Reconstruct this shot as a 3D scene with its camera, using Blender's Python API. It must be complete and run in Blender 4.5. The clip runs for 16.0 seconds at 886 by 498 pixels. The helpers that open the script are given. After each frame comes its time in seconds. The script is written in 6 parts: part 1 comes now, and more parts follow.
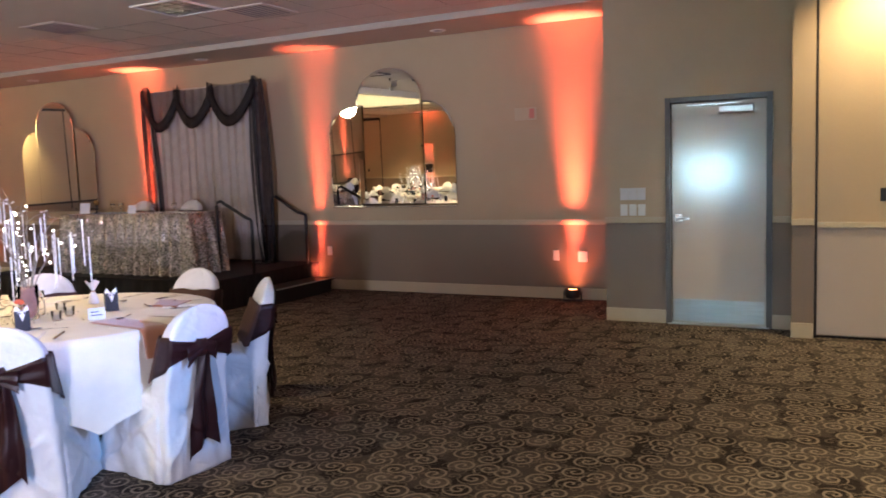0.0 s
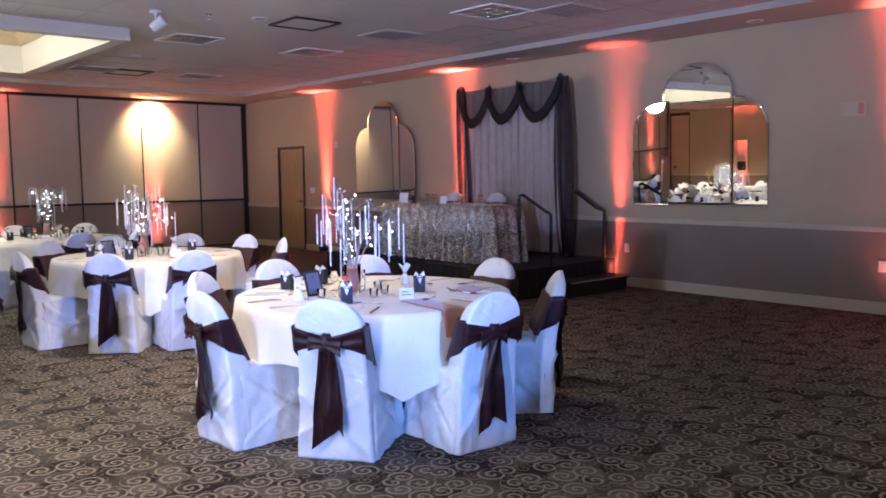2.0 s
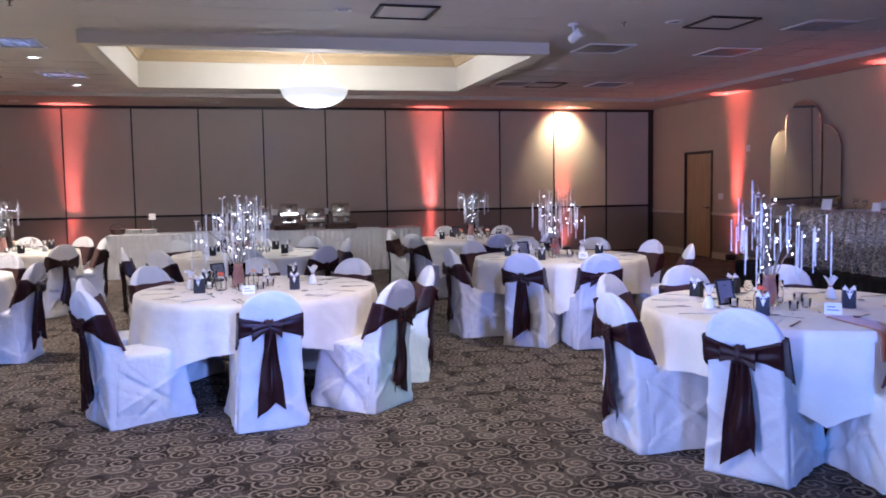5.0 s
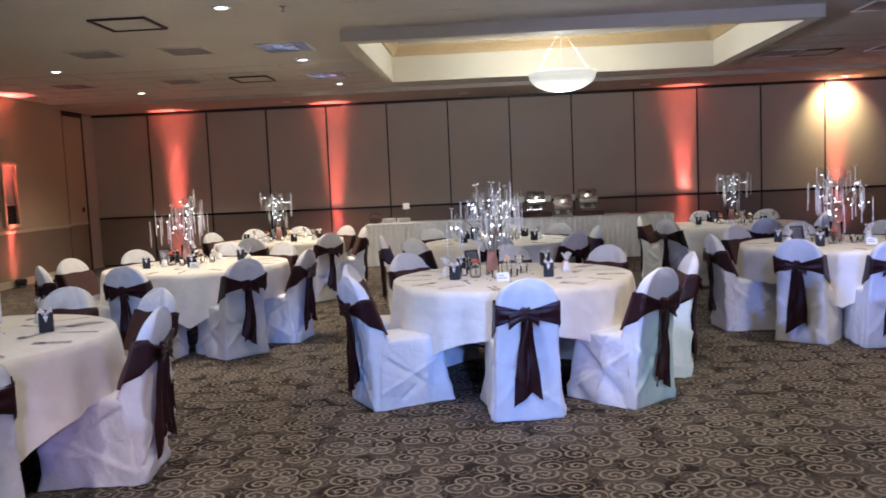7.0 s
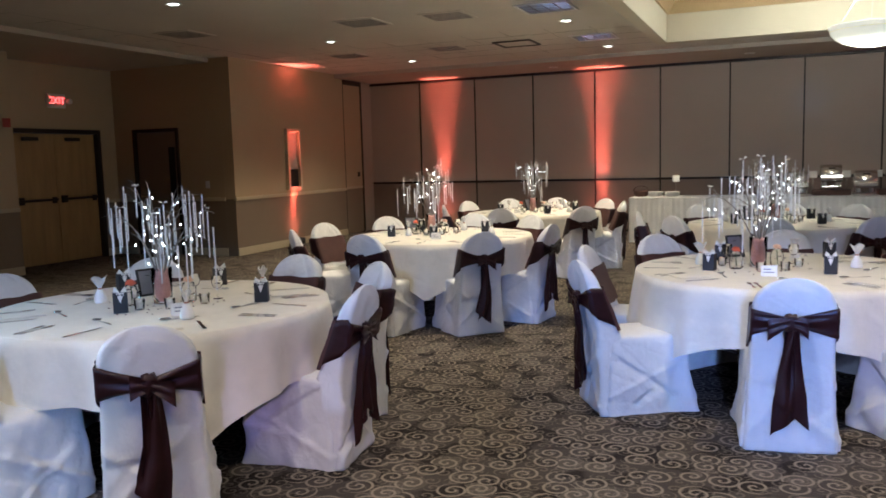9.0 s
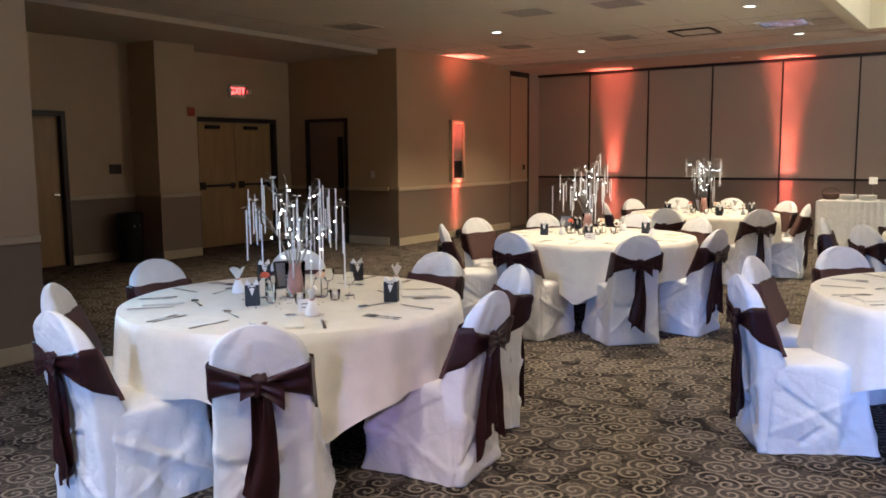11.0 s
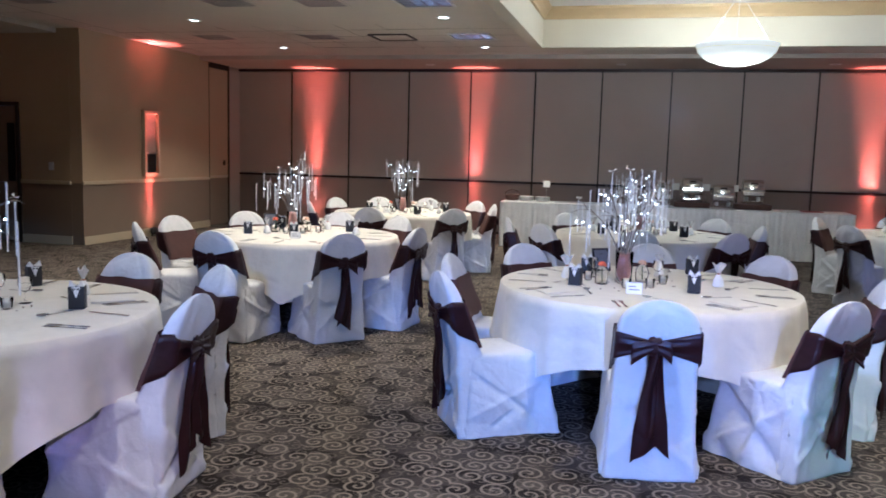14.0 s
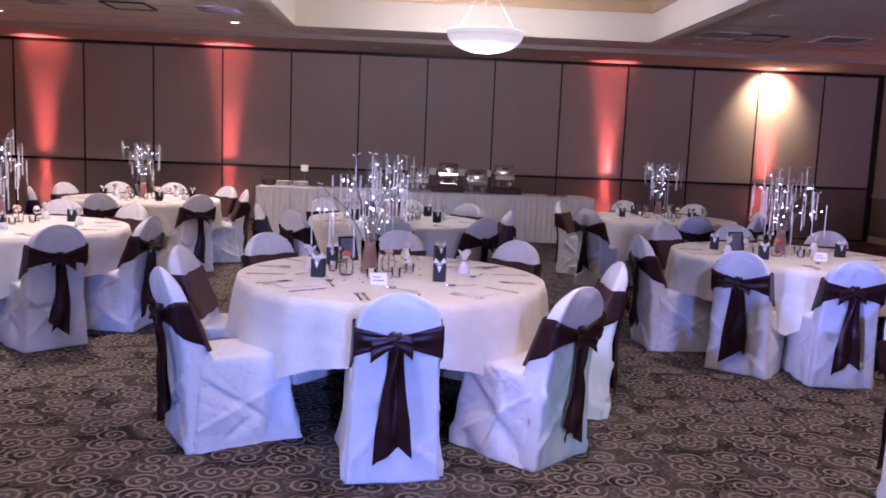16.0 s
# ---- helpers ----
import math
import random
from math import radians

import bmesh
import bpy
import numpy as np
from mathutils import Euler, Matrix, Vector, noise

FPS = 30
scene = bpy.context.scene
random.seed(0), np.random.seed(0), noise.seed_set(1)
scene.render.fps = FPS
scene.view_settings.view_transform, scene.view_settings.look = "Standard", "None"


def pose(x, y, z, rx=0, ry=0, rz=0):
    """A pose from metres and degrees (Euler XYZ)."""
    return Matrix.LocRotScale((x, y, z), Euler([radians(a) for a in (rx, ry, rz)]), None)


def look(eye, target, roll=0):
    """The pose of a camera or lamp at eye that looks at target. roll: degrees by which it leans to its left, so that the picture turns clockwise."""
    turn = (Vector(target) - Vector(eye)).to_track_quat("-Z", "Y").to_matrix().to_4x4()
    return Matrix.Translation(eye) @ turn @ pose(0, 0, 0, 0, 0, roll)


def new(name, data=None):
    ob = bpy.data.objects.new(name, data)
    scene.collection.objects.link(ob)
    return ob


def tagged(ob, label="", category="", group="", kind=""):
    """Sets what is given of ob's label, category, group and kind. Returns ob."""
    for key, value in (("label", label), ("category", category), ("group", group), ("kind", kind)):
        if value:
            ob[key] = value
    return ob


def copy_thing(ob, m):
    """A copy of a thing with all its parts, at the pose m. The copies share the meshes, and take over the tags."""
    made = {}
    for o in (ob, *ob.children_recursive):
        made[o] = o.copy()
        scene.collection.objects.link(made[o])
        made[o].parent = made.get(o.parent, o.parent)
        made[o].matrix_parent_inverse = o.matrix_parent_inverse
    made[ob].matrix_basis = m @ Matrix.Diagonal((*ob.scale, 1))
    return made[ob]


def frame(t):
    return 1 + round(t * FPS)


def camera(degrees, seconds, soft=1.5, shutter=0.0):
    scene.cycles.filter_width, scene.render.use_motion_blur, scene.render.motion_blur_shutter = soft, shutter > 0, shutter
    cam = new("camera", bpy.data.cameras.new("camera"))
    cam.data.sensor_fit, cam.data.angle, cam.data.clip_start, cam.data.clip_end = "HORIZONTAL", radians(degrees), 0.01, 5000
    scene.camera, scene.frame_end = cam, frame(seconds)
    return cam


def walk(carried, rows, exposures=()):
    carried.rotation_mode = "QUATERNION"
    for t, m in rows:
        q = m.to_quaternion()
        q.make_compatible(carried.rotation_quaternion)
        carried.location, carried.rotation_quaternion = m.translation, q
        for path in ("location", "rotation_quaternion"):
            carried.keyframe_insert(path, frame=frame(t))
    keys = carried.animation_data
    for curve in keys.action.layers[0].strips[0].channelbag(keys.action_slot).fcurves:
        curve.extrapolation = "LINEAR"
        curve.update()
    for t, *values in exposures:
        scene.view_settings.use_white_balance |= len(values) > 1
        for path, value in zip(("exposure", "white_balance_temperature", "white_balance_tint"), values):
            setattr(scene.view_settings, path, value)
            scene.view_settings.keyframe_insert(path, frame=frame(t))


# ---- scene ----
cam = camera(57.4, 16.0, soft=1.7, shutter=0.2)

PATH = [
    (0, (-0.321, 0.286, 1.516), (1.448, 1.199, 1.33), -1.9),
    (0.5, (-0.398, 0.263, 1.515), (1.26, 1.368, 1.337), -1.9),
    (1, (-0.424, 0.276, 1.513), (1.123, 1.532, 1.34), -1.6),
    (1.5, (-0.425, 0.242, 1.515), (1.007, 1.627, 1.332), -1.7),
    (2, (-0.375, 0.184, 1.53), (0.947, 1.674, 1.348), -0.7),
    (2.5, (-0.362, 0.127, 1.534), (0.81, 1.739, 1.366), -1.0),
    (3, (-0.366, 0.118, 1.53), (0.668, 1.822, 1.363), -1.1),
    (3.5, (-0.372, 0.127, 1.525), (0.514, 1.912, 1.363), -1.3),
    (4, (-0.378, 0.141, 1.524), (0.366, 1.991, 1.367), -1.2),
    (6.3, (-0.5, 0.336, 1.502), (-0.347, 2.324, 1.343), -1.7),
    (6.5, (-0.501, 0.353, 1.501), (-0.401, 2.344, 1.339), -2.0),
    (7, (-0.507, 0.426, 1.493), (-0.622, 2.416, 1.328), -2.5),
    (7.5, (-0.455, 0.541, 1.492), (-0.71, 2.518, 1.322), -2.3),
    (8, (-0.37, 0.691, 1.483), (-0.826, 2.629, 1.291), -1.1),
    (8.5, (-0.361, 0.875, 1.484), (-0.97, 2.768, 1.265), -1.4),
    (9, (-0.364, 1.081, 1.505), (-1.132, 2.914, 1.286), -1.6),
    (9.5, (-0.292, 1.265, 1.511), (-1.26, 3.001, 1.29), -1.8),
    (9.7, (-0.252, 1.322, 1.523), (-1.342, 2.984, 1.299), -1.4),
    (11.8, (-0.41, 1.436, 1.532), (-1.546, 3.065, 1.299), -0.4),
    (12, (-0.419, 1.441, 1.531), (-1.464, 3.13, 1.294), -0.1),
    (12.5, (-0.439, 1.448, 1.528), (-1.349, 3.212, 1.29), 0.6),
    (13, (-0.429, 1.451, 1.534), (-1.201, 3.281, 1.297), 1.1),
    (13.5, (-0.416, 1.46, 1.53), (-1.037, 3.346, 1.296), 1.5),
    (14, (-0.396, 1.469, 1.533), (-0.87, 3.399, 1.301), 1.5),
    (14.5, (-0.37, 1.482, 1.536), (-0.652, 3.449, 1.31), 2.0),
    (15, (-0.35, 1.537, 1.53), (-0.493, 3.517, 1.289), 2.0),
    (15.5, (-0.3, 1.648, 1.529), (-0.343, 3.633, 1.288), 1.9),
    (16, (-0.271, 1.814, 1.532), (-0.182, 3.796, 1.28), 2.3),
]
# seconds, stops, kelvin, tint of the picture
EXPOSURES = [
    (0, 1.16, 6950, 4),
    (0.5, 1.36, 6150, -31),
    (1, 1.25, 4850, 17),
    (1.5, 1.04, 6700, 4),
    (2, 1.01, 5100, 9),
    (2.5, 0.89, 5850, -21),
    (3, 0.55, 7100, 12),
    (3.5, 0.52, 4750, 17),
    (4, 0.53, 4550, 19),
    (6.5, 0.20, 5100, 15),
    (7, 0.23, 5050, 8),
    (7.5, 0.13, 5150, 10),
    (8, 0.21, 4850, 3),
    (8.5, 0.35, 4750, 17),
    (9, 0.17, 5250, 2),
    (9.5, 0.16, 5600, 34),
    (12, 0.73, 5000, -12),
    (12.5, 0.63, 4700, 8),
    (13, 0.52, 5550, 7),
    (13.5, 0.40, 5300, -11),
    (14, 0.31, 4600, 6),
    (14.5, 0.18, 5800, -1),
    (15, 0.06, 5800, 3),
    (15.5, 0.23, 5600, -11),
    (16, 0.10, 4950, 38),
]
walk(cam, [(t, look(eye, target, roll)) for t, eye, target, roll in PATH], EXPOSURES)

# ---- light ----
world = bpy.data.worlds.new("room_dark")
scene.world = world
world.use_nodes = True
world.node_tree.nodes["Background"].inputs[0].default_value = (0.30, 0.27, 0.30, 1)
world.node_tree.nodes["Background"].inputs[1].default_value = 0.02


def lamp(name, kind, m, energy, colour, **settings):
    data = bpy.data.lights.new(name, kind)
    data.energy, data.color = energy, colour
    if "size" in settings:
        data.shape, data.size, data.size_y = "RECTANGLE", settings["size"], settings.get("size_y", settings["size"])
    if "radius" in settings:
        data.shadow_soft_size = settings["radius"]
    if "cone" in settings:
        data.spot_size, data.spot_blend = radians(settings["cone"]), settings.get("blend", 0.5)
    if "spread" in settings:
        data.spread = radians(settings["spread"])
    ob = new(name, data)
    ob.matrix_world = m
    return ob


CEIL, SOFFIT = 3.27, 3.20
RED = (1.0, 0.115, 0.085)
WARM = (1.0, 0.74, 0.46)
# cool party lights behind and beside the camera
lamp("party_light", "SPOT", look((-5.9, -1.2, 2.0), (1.0, 6.0, 0.9)), 340, (0.60, 0.68, 1.0), cone=120, blend=1.0, radius=0.12)
lamp("party_light", "AREA", look((-6.15, 3.7, 1.30), (7.5, 2.2, 1.45)), 12, (0.42, 0.74, 1.0), size=1.3, size_y=0.7, spread=60)
lamp("party_light", "SPOT", look((-5.9, -1.2, 1.1), (1.0, 4.2, 3.6)), 1750, (0.60, 0.60, 1.0), cone=58, blend=1.0, radius=0.10)
# coloured beams of the dance light behind the camera: aim, energy, colour, cone
BEAMS = [((2.1, 4.0, 0.55), 260, (0.16, 0.40, 1.0), 13), ((3.0, 3.9, 0.6), 260, (0.14, 0.38, 1.0), 11), ((2.7, 4.6, 0.7), 110, (0.34, 0.42, 1.0), 18),
         ((-0.9, 5.5, 0.4), 620, (0.22, 0.42, 1.0), 12), ((-0.2, 5.4, 0.5), 520, (0.30, 0.36, 1.0), 9), ((0.7, 5.9, 0.6), 280, (0.46, 0.40, 1.0), 10),
         ((0.9, 5.4, 0.3), 230, (0.30, 1.0, 0.36), 7), ((-1.4, 5.9, 0.3), 380, (0.26, 0.40, 1.0), 7), ((-3.0, 7.4, 0.5), 330, (0.28, 0.50, 1.0), 8),
         ((-3.9, 7.6, 0.5), 240, (0.44, 0.62, 1.0), 5), ((-2.3, 8.0, 0.5), 250, (0.36, 0.36, 1.0), 5), ((-4.2, 3.9, 0.3), 180, (0.36, 0.36, 1.0), 12),
         ((-3.2, 3.6, 0.3), 170, (0.40, 0.38, 1.0), 11), ((-2.5, 4.4, 0.4), 120, (1.0, 0.46, 0.34), 5), ((-2.2, 4.2, 0.5), 300, (0.50, 0.42, 1.0), 8),
         ((2.3, 7.3, 0.5), 420, (0.30, 0.36, 1.0), 9), ((3.5, 7.4, 0.5), 400, (0.46, 0.42, 1.0), 11), ((0.0, 6.1, 0.6), 240, (0.80, 0.85, 0.98), 15),
         ((0.1, 17.2, 2.40), 450, (0.45, 0.6, 1.0), 1.8), ((-5.2, 5.4, 0.0), 300, (0.2, 0.60, 1.0), 14)]
for aim, energy, colour, cone in BEAMS:
    lamp("dance_light_beam", "SPOT", look((0.9, -3.3, 2.45), aim), energy * 1.55, colour, cone=cone, blend=0.25, radius=0.06)
for aim, energy, cone in (((2.3, 7.3, 0.5), 900, 7), ((3.4, 7.5, 0.5), 900, 6), ((1.9, 4.2, 0.5), 150, 9)):
    lamp("dance_light_beam", "SPOT", look((-5.9, -1.2, 2.0), aim), energy, (0.50, 0.52, 1.0), cone=cone, blend=0.3, radius=0.06)
# pendant over the tray
lamp("pendant_bulb", "POINT", pose(0.58, 11.75, 2.96), 115, (1.0, 0.86, 0.62), radius=0.14)
lamp("pendant_glow", "POINT", pose(0.58, 11.75, 2.52), 70, (1.0, 0.88, 0.68), radius=0.22)
# recessed downlights switched on, plus near ones added out of view as fill
NEAR_FILL = [(0.2, -1.2), (-3.2, -0.6), (-0.6, 2.2), (3.2, -1.6), (0.4, 5.0), (3.0, 6.6), (-3.0, 1.9), (5.2, -0.9), (-2.6, 5.9)]
LIT = [(-6.5, 8.33), (-6.5, 11.68), (-6.48, 14.48), (-3.02, 8.33), (-3.0, 11.75), (-3.0, 14.57)]
# added fill lamps that are kept weaker
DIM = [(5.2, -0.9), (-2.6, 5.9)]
for x, y in LIT + NEAR_FILL:
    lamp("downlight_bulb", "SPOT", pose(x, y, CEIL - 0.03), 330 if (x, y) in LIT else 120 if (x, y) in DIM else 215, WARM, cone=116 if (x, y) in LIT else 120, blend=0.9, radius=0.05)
# bright wall washer by the far corner
lamp("washer_bulb", "SPOT", look((6.50, 16.74, SOFFIT - 0.05), (6.50, 17.20, 2.70)), 215, (1.0, 0.75, 0.30), cone=104, blend=1.0, radius=0.03)
lamp("washer_bulb", "SPOT", look((6.75, 0.0, CEIL - 0.05), (7.3, 0.25, 1.9)), 110, WARM, cone=95, blend=1.0, radius=0.05)
# red uplights: x, y, direction to the wall
UPLIGHTS = [(8.60, 3.22, 1, 0, 0), (8.60, 6.86, 1, 0, 0), (8.60, 9.93, 1, 0, 0.37), (8.60, 13.92, 1, 0, 0),
            (-7.02, 17.08, 0, 1, 0), (-3.66, 17.08, 0, 1, 0), (3.46, 17.08, 0, 1, 0), (6.52, 17.08, 0, 1, 0), (-8.58, 13.86, -1, 0, 0)]
for x, y, dx, dy, foot in UPLIGHTS:
    lamp("uplight_bulb", "AREA", look((x, y, foot + 0.145), (x + 0.17 * dx, y + 0.17 * dy, 3.2)), 7.0, RED, size=0.17, size_y=0.13, spread=17)
    lamp("uplight_beam", "SPOT", look((x, y, foot + 0.16), (x + 0.02 * dx, y + 0.02 * dy, 3.2)), 1900, (1.0, 0.15, 0.085), cone=20, blend=1.0, radius=0.08)
    lamp("uplight_spill", "SPOT", look((x - 0.02 * dx, y - 0.02 * dy, foot + 0.17), (x - 0.1 * dx, y - 0.1 * dy, 3.2)), 22, (1.0, 0.20, 0.13), cone=125, blend=1.0, radius=0.085)


# ---- materials ----
def nodes_of(name):
    m = bpy.data.materials.new(name)
    m.use_nodes = True
    return m, m.node_tree, m.node_tree.nodes["Principled BSDF"]


def link(tree, a, b):
    tree.links.new(a, b)


def add(tree, kind, **values):
    n = tree.nodes.new(kind)
    for key, value in values.items():
        if key == "op":
            n.operation = value
        elif key == "blend":
            n.data_type, n.blend_type = "RGBA", value
        else:
            n.inputs[key].default_value = value
    return n


def surface(name, colour, rough=0.6, metal=0.0, coarse=1.5, fine=60.0, vary=0.12, bump=0.15, depth=0.004, sheen=0.0, coat=0.0, stretch=(1, 1, 1), emit=None, strength=0.0):
    """A plain surface with blotches at one scale, grain at another and a fine relief."""
    m, tree, bsdf = nodes_of(name)
    space = add(tree, "ShaderNodeTexCoord")
    scale = add(tree, "ShaderNodeMapping")
    scale.inputs["Scale"].default_value = stretch
    link(tree, space.outputs["Object"], scale.inputs["Vector"])
    big = add(tree, "ShaderNodeTexNoise", Scale=coarse, Detail=4.0, Roughness=0.6)
    small = add(tree, "ShaderNodeTexNoise", Scale=fine, Detail=3.0, Roughness=0.6)
    for n in (big, small):
        link(tree, scale.outputs["Vector"], n.inputs["Vector"])
    both = add(tree, "ShaderNodeMath", op="MULTIPLY_ADD")
    both.inputs[1].default_value = 0.45
    link(tree, small.outputs["Fac"], both.inputs[0])
    link(tree, big.outputs["Fac"], both.inputs[2])
    ramp = add(tree, "ShaderNodeMapRange")
    ramp.inputs["From Min"].default_value, ramp.inputs["From Max"].default_value = 0.4, 1.05
    ramp.inputs["To Min"].default_value, ramp.inputs["To Max"].default_value = 1 - vary, 1 + vary
    link(tree, both.outputs[0], ramp.inputs["Value"])
    tint = add(tree, "ShaderNodeMix", blend="MULTIPLY")
    tint.inputs["Factor"].default_value = 1.0
    tint.inputs["A"].default_value = (*colour, 1)
    tint.inputs[6].default_value = (*colour, 1)
    grey = add(tree, "ShaderNodeCombineColor")
    for i in range(3):
        link(tree, ramp.outputs["Result"], grey.inputs[i])
    link(tree, grey.outputs["Color"], tint.inputs[7])
    link(tree, tint.outputs[2], bsdf.inputs["Base Color"])
    bsdf.inputs["Roughness"].default_value = rough
    bsdf.inputs["Metallic"].default_value = metal
    bsdf.inputs["Sheen Weight"].default_value = sheen
    bsdf.inputs["Coat Weight"].default_value = coat
    if bump:
        relief = add(tree, "ShaderNodeBump", Strength=bump, Distance=depth)
        link(tree, both.outputs[0], relief.inputs["Height"])
        link(tree, relief.outputs["Normal"], bsdf.inputs["Normal"])
    if emit:
        bsdf.inputs["Emission Color"].default_value = (*emit, 1)
        bsdf.inputs["Emission Strength"].default_value = strength
    return m


def cloth_material(name, colour, pitch, crease, soft):
    """Woven cloth with straight pressed creases, soft rumples and a fine weave."""
    m, tree, bsdf = nodes_of(name)
    space = add(tree, "ShaderNodeTexCoord")
    warp = add(tree, "ShaderNodeTexNoise", Scale=2.5, Detail=2.0)
    link(tree, space.outputs["Object"], warp.inputs["Vector"])
    bend = add(tree, "ShaderNodeVectorMath", op="SCALE")
    bend.inputs["Scale"].default_value = 0.18
    link(tree, warp.outputs["Color"], bend.inputs[0])
    bent = add(tree, "ShaderNodeVectorMath", op="ADD")
    link(tree, space.outputs["Object"], bent.inputs[0])
    link(tree, bend.outputs["Vector"], bent.inputs[1])
    total = None
    for scale, gain, wide in ((1 / pitch, 1.0, 0.09), (2.3 / pitch, 0.35, 0.12)):
        cell = add(tree, "ShaderNodeTexVoronoi", Scale=scale, Randomness=1.0)
        cell.feature = "DISTANCE_TO_EDGE"
        link(tree, bent.outputs["Vector"], cell.inputs["Vector"])
        edge = add(tree, "ShaderNodeMapRange")
        edge.interpolation_type = "SMOOTHSTEP"
        edge.inputs["From Max"].default_value = wide
        edge.inputs["To Max"].default_value = gain
        link(tree, cell.outputs["Distance"], edge.inputs["Value"])
        if total is None:
            total = edge.outputs["Result"]
        else:
            both = add(tree, "ShaderNodeMath", op="ADD")
            link(tree, total, both.inputs[0])
            link(tree, edge.outputs["Result"], both.inputs[1])
            total = both.outputs[0]
    rumple = add(tree, "ShaderNodeTexNoise", Scale=9.0, Detail=4.0, Roughness=0.55)
    weave = add(tree, "ShaderNodeTexNoise", Scale=420.0, Detail=2.0)
    for n in (rumple, weave):
        link(tree, space.outputs["Object"], n.inputs["Vector"])
    shade = add(tree, "ShaderNodeMapRange")
    shade.inputs["From Min"].default_value, shade.inputs["From Max"].default_value = 0.3, 0.7
    shade.inputs["To Min"].default_value, shade.inputs["To Max"].default_value = 0.95, 1.04
    link(tree, rumple.outputs["Fac"], shade.inputs["Value"])
    grey = add(tree, "ShaderNodeCombineColor")
    for i in range(3):
        link(tree, shade.outputs["Result"], grey.inputs[i])
    tint = add(tree, "ShaderNodeMix", blend="MULTIPLY")
    tint.inputs["Factor"].default_value = 1.0
    tint.inputs[6].default_value = (*colour, 1)
    link(tree, grey.outputs["Color"], tint.inputs[7])
    link(tree, tint.outputs[2], bsdf.inputs["Base Color"])
    bsdf.inputs["Roughness"].default_value = 0.7
    bsdf.inputs["Sheen Weight"].default_value = 0.12
    last = None
    for height, far in ((weave.outputs["Fac"], 0.0006), (rumple.outputs["Fac"], soft), (total, crease)):
        relief = add(tree, "ShaderNodeBump", Strength=1.0, Distance=far)
        link(tree, height, relief.inputs["Height"])
        if last is not None:
            link(tree, last, relief.inputs["Normal"])
        last = relief.outputs["Normal"]
    link(tree, last, bsdf.inputs["Normal"])
    return m


def carpet_material():
    """Dark brown carpet with beige scrolls, filled ovals and darker blots."""
    m, tree, bsdf = nodes_of("scroll_carpet")
    space = add(tree, "ShaderNodeTexCoord")

    def scrolls(pitch, shift, turns, size, line):
        move = add(tree, "ShaderNodeMapping")
        move.inputs["Location"].default_value = shift
        move.inputs["Scale"].default_value = (1 / pitch, 1 / pitch, 0)
        link(tree, space.outputs["Object"], move.inputs["Vector"])
        cell = add(tree, "ShaderNodeTexVoronoi", Scale=1.0, Randomness=0.62)
        cell.voronoi_dimensions = "2D"
        link(tree, move.outputs["Vector"], cell.inputs["Vector"])
        away = add(tree, "ShaderNodeVectorMath", op="SUBTRACT")
        link(tree, move.outputs["Vector"], away.inputs[0])
        link(tree, cell.outputs["Position"], away.inputs[1])
        apart = add(tree, "ShaderNodeSeparateXYZ")
        link(tree, away.outputs["Vector"], apart.inputs["Vector"])
        angle = add(tree, "ShaderNodeMath", op="ARCTAN2")
        link(tree, apart.outputs["Y"], angle.inputs[0])
        link(tree, apart.outputs["X"], angle.inputs[1])
        shade = add(tree, "ShaderNodeSeparateColor")
        link(tree, cell.outputs["Color"], shade.inputs["Color"])
        side = add(tree, "ShaderNodeMath", op="GREATER_THAN")
        side.inputs[1].default_value = 0.5
        link(tree, shade.outputs["Red"], side.inputs[0])
        sign = add(tree, "ShaderNodeMath", op="MULTIPLY_ADD")
        sign.inputs[1].default_value, sign.inputs[2].default_value = 2 / (2 * math.pi), -1 / (2 * math.pi)
        link(tree, side.outputs[0], sign.inputs[0])
        twist = add(tree, "ShaderNodeMath", op="MULTIPLY")
        link(tree, angle.outputs[0], twist.inputs[0])
        link(tree, sign.outputs[0], twist.inputs[1])
        arm = add(tree, "ShaderNodeMath", op="MULTIPLY_ADD")
        arm.inputs[1].default_value = turns
        link(tree, cell.outputs["Distance"], arm.inputs[0])
        link(tree, twist.outputs[0], arm.inputs[2])
        spun = add(tree, "ShaderNodeMath", op="ADD")
        link(tree, arm.outputs[0], spun.inputs[0])
        link(tree, shade.outputs["Green"], spun.inputs[1])
        tri = add(tree, "ShaderNodeMath", op="PINGPONG")
        tri.inputs[1].default_value = 0.5
        link(tree, spun.outputs[0], tri.inputs[0])
        stroke = add(tree, "ShaderNodeMapRange")
        stroke.interpolation_type = "SMOOTHSTEP"
        stroke.inputs["From Min"].default_value, stroke.inputs["From Max"].default_value = 0.5 - line * 1.5, 0.5 - line * 0.5
        link(tree, tri.outputs[0], stroke.inputs["Value"])
        inside = add(tree, "ShaderNodeMapRange")
        inside.interpolation_type = "SMOOTHSTEP"
        inside.inputs["From Min"].default_value, inside.inputs["From Max"].default_value = size, size - 0.05
        link(tree, cell.outputs["Distance"], inside.inputs["Value"])
        drawn = add(tree, "ShaderNodeMath", op="MULTIPLY")
        link(tree, stroke.outputs["Result"], drawn.inputs[0])
        link(tree, inside.outputs["Result"], drawn.inputs[1])
        filled = add(tree, "ShaderNodeMath", op="GREATER_THAN")
        filled.inputs[1].default_value = 0.80
        link(tree, shade.outputs["Blue"], filled.inputs[0])
        oval = add(tree, "ShaderNodeMath", op="MULTIPLY")
        link(tree, filled.outputs[0], oval.inputs[0])
        link(tree, inside.outputs["Result"], oval.inputs[1])
        return drawn.outputs[0], oval.outputs[0]

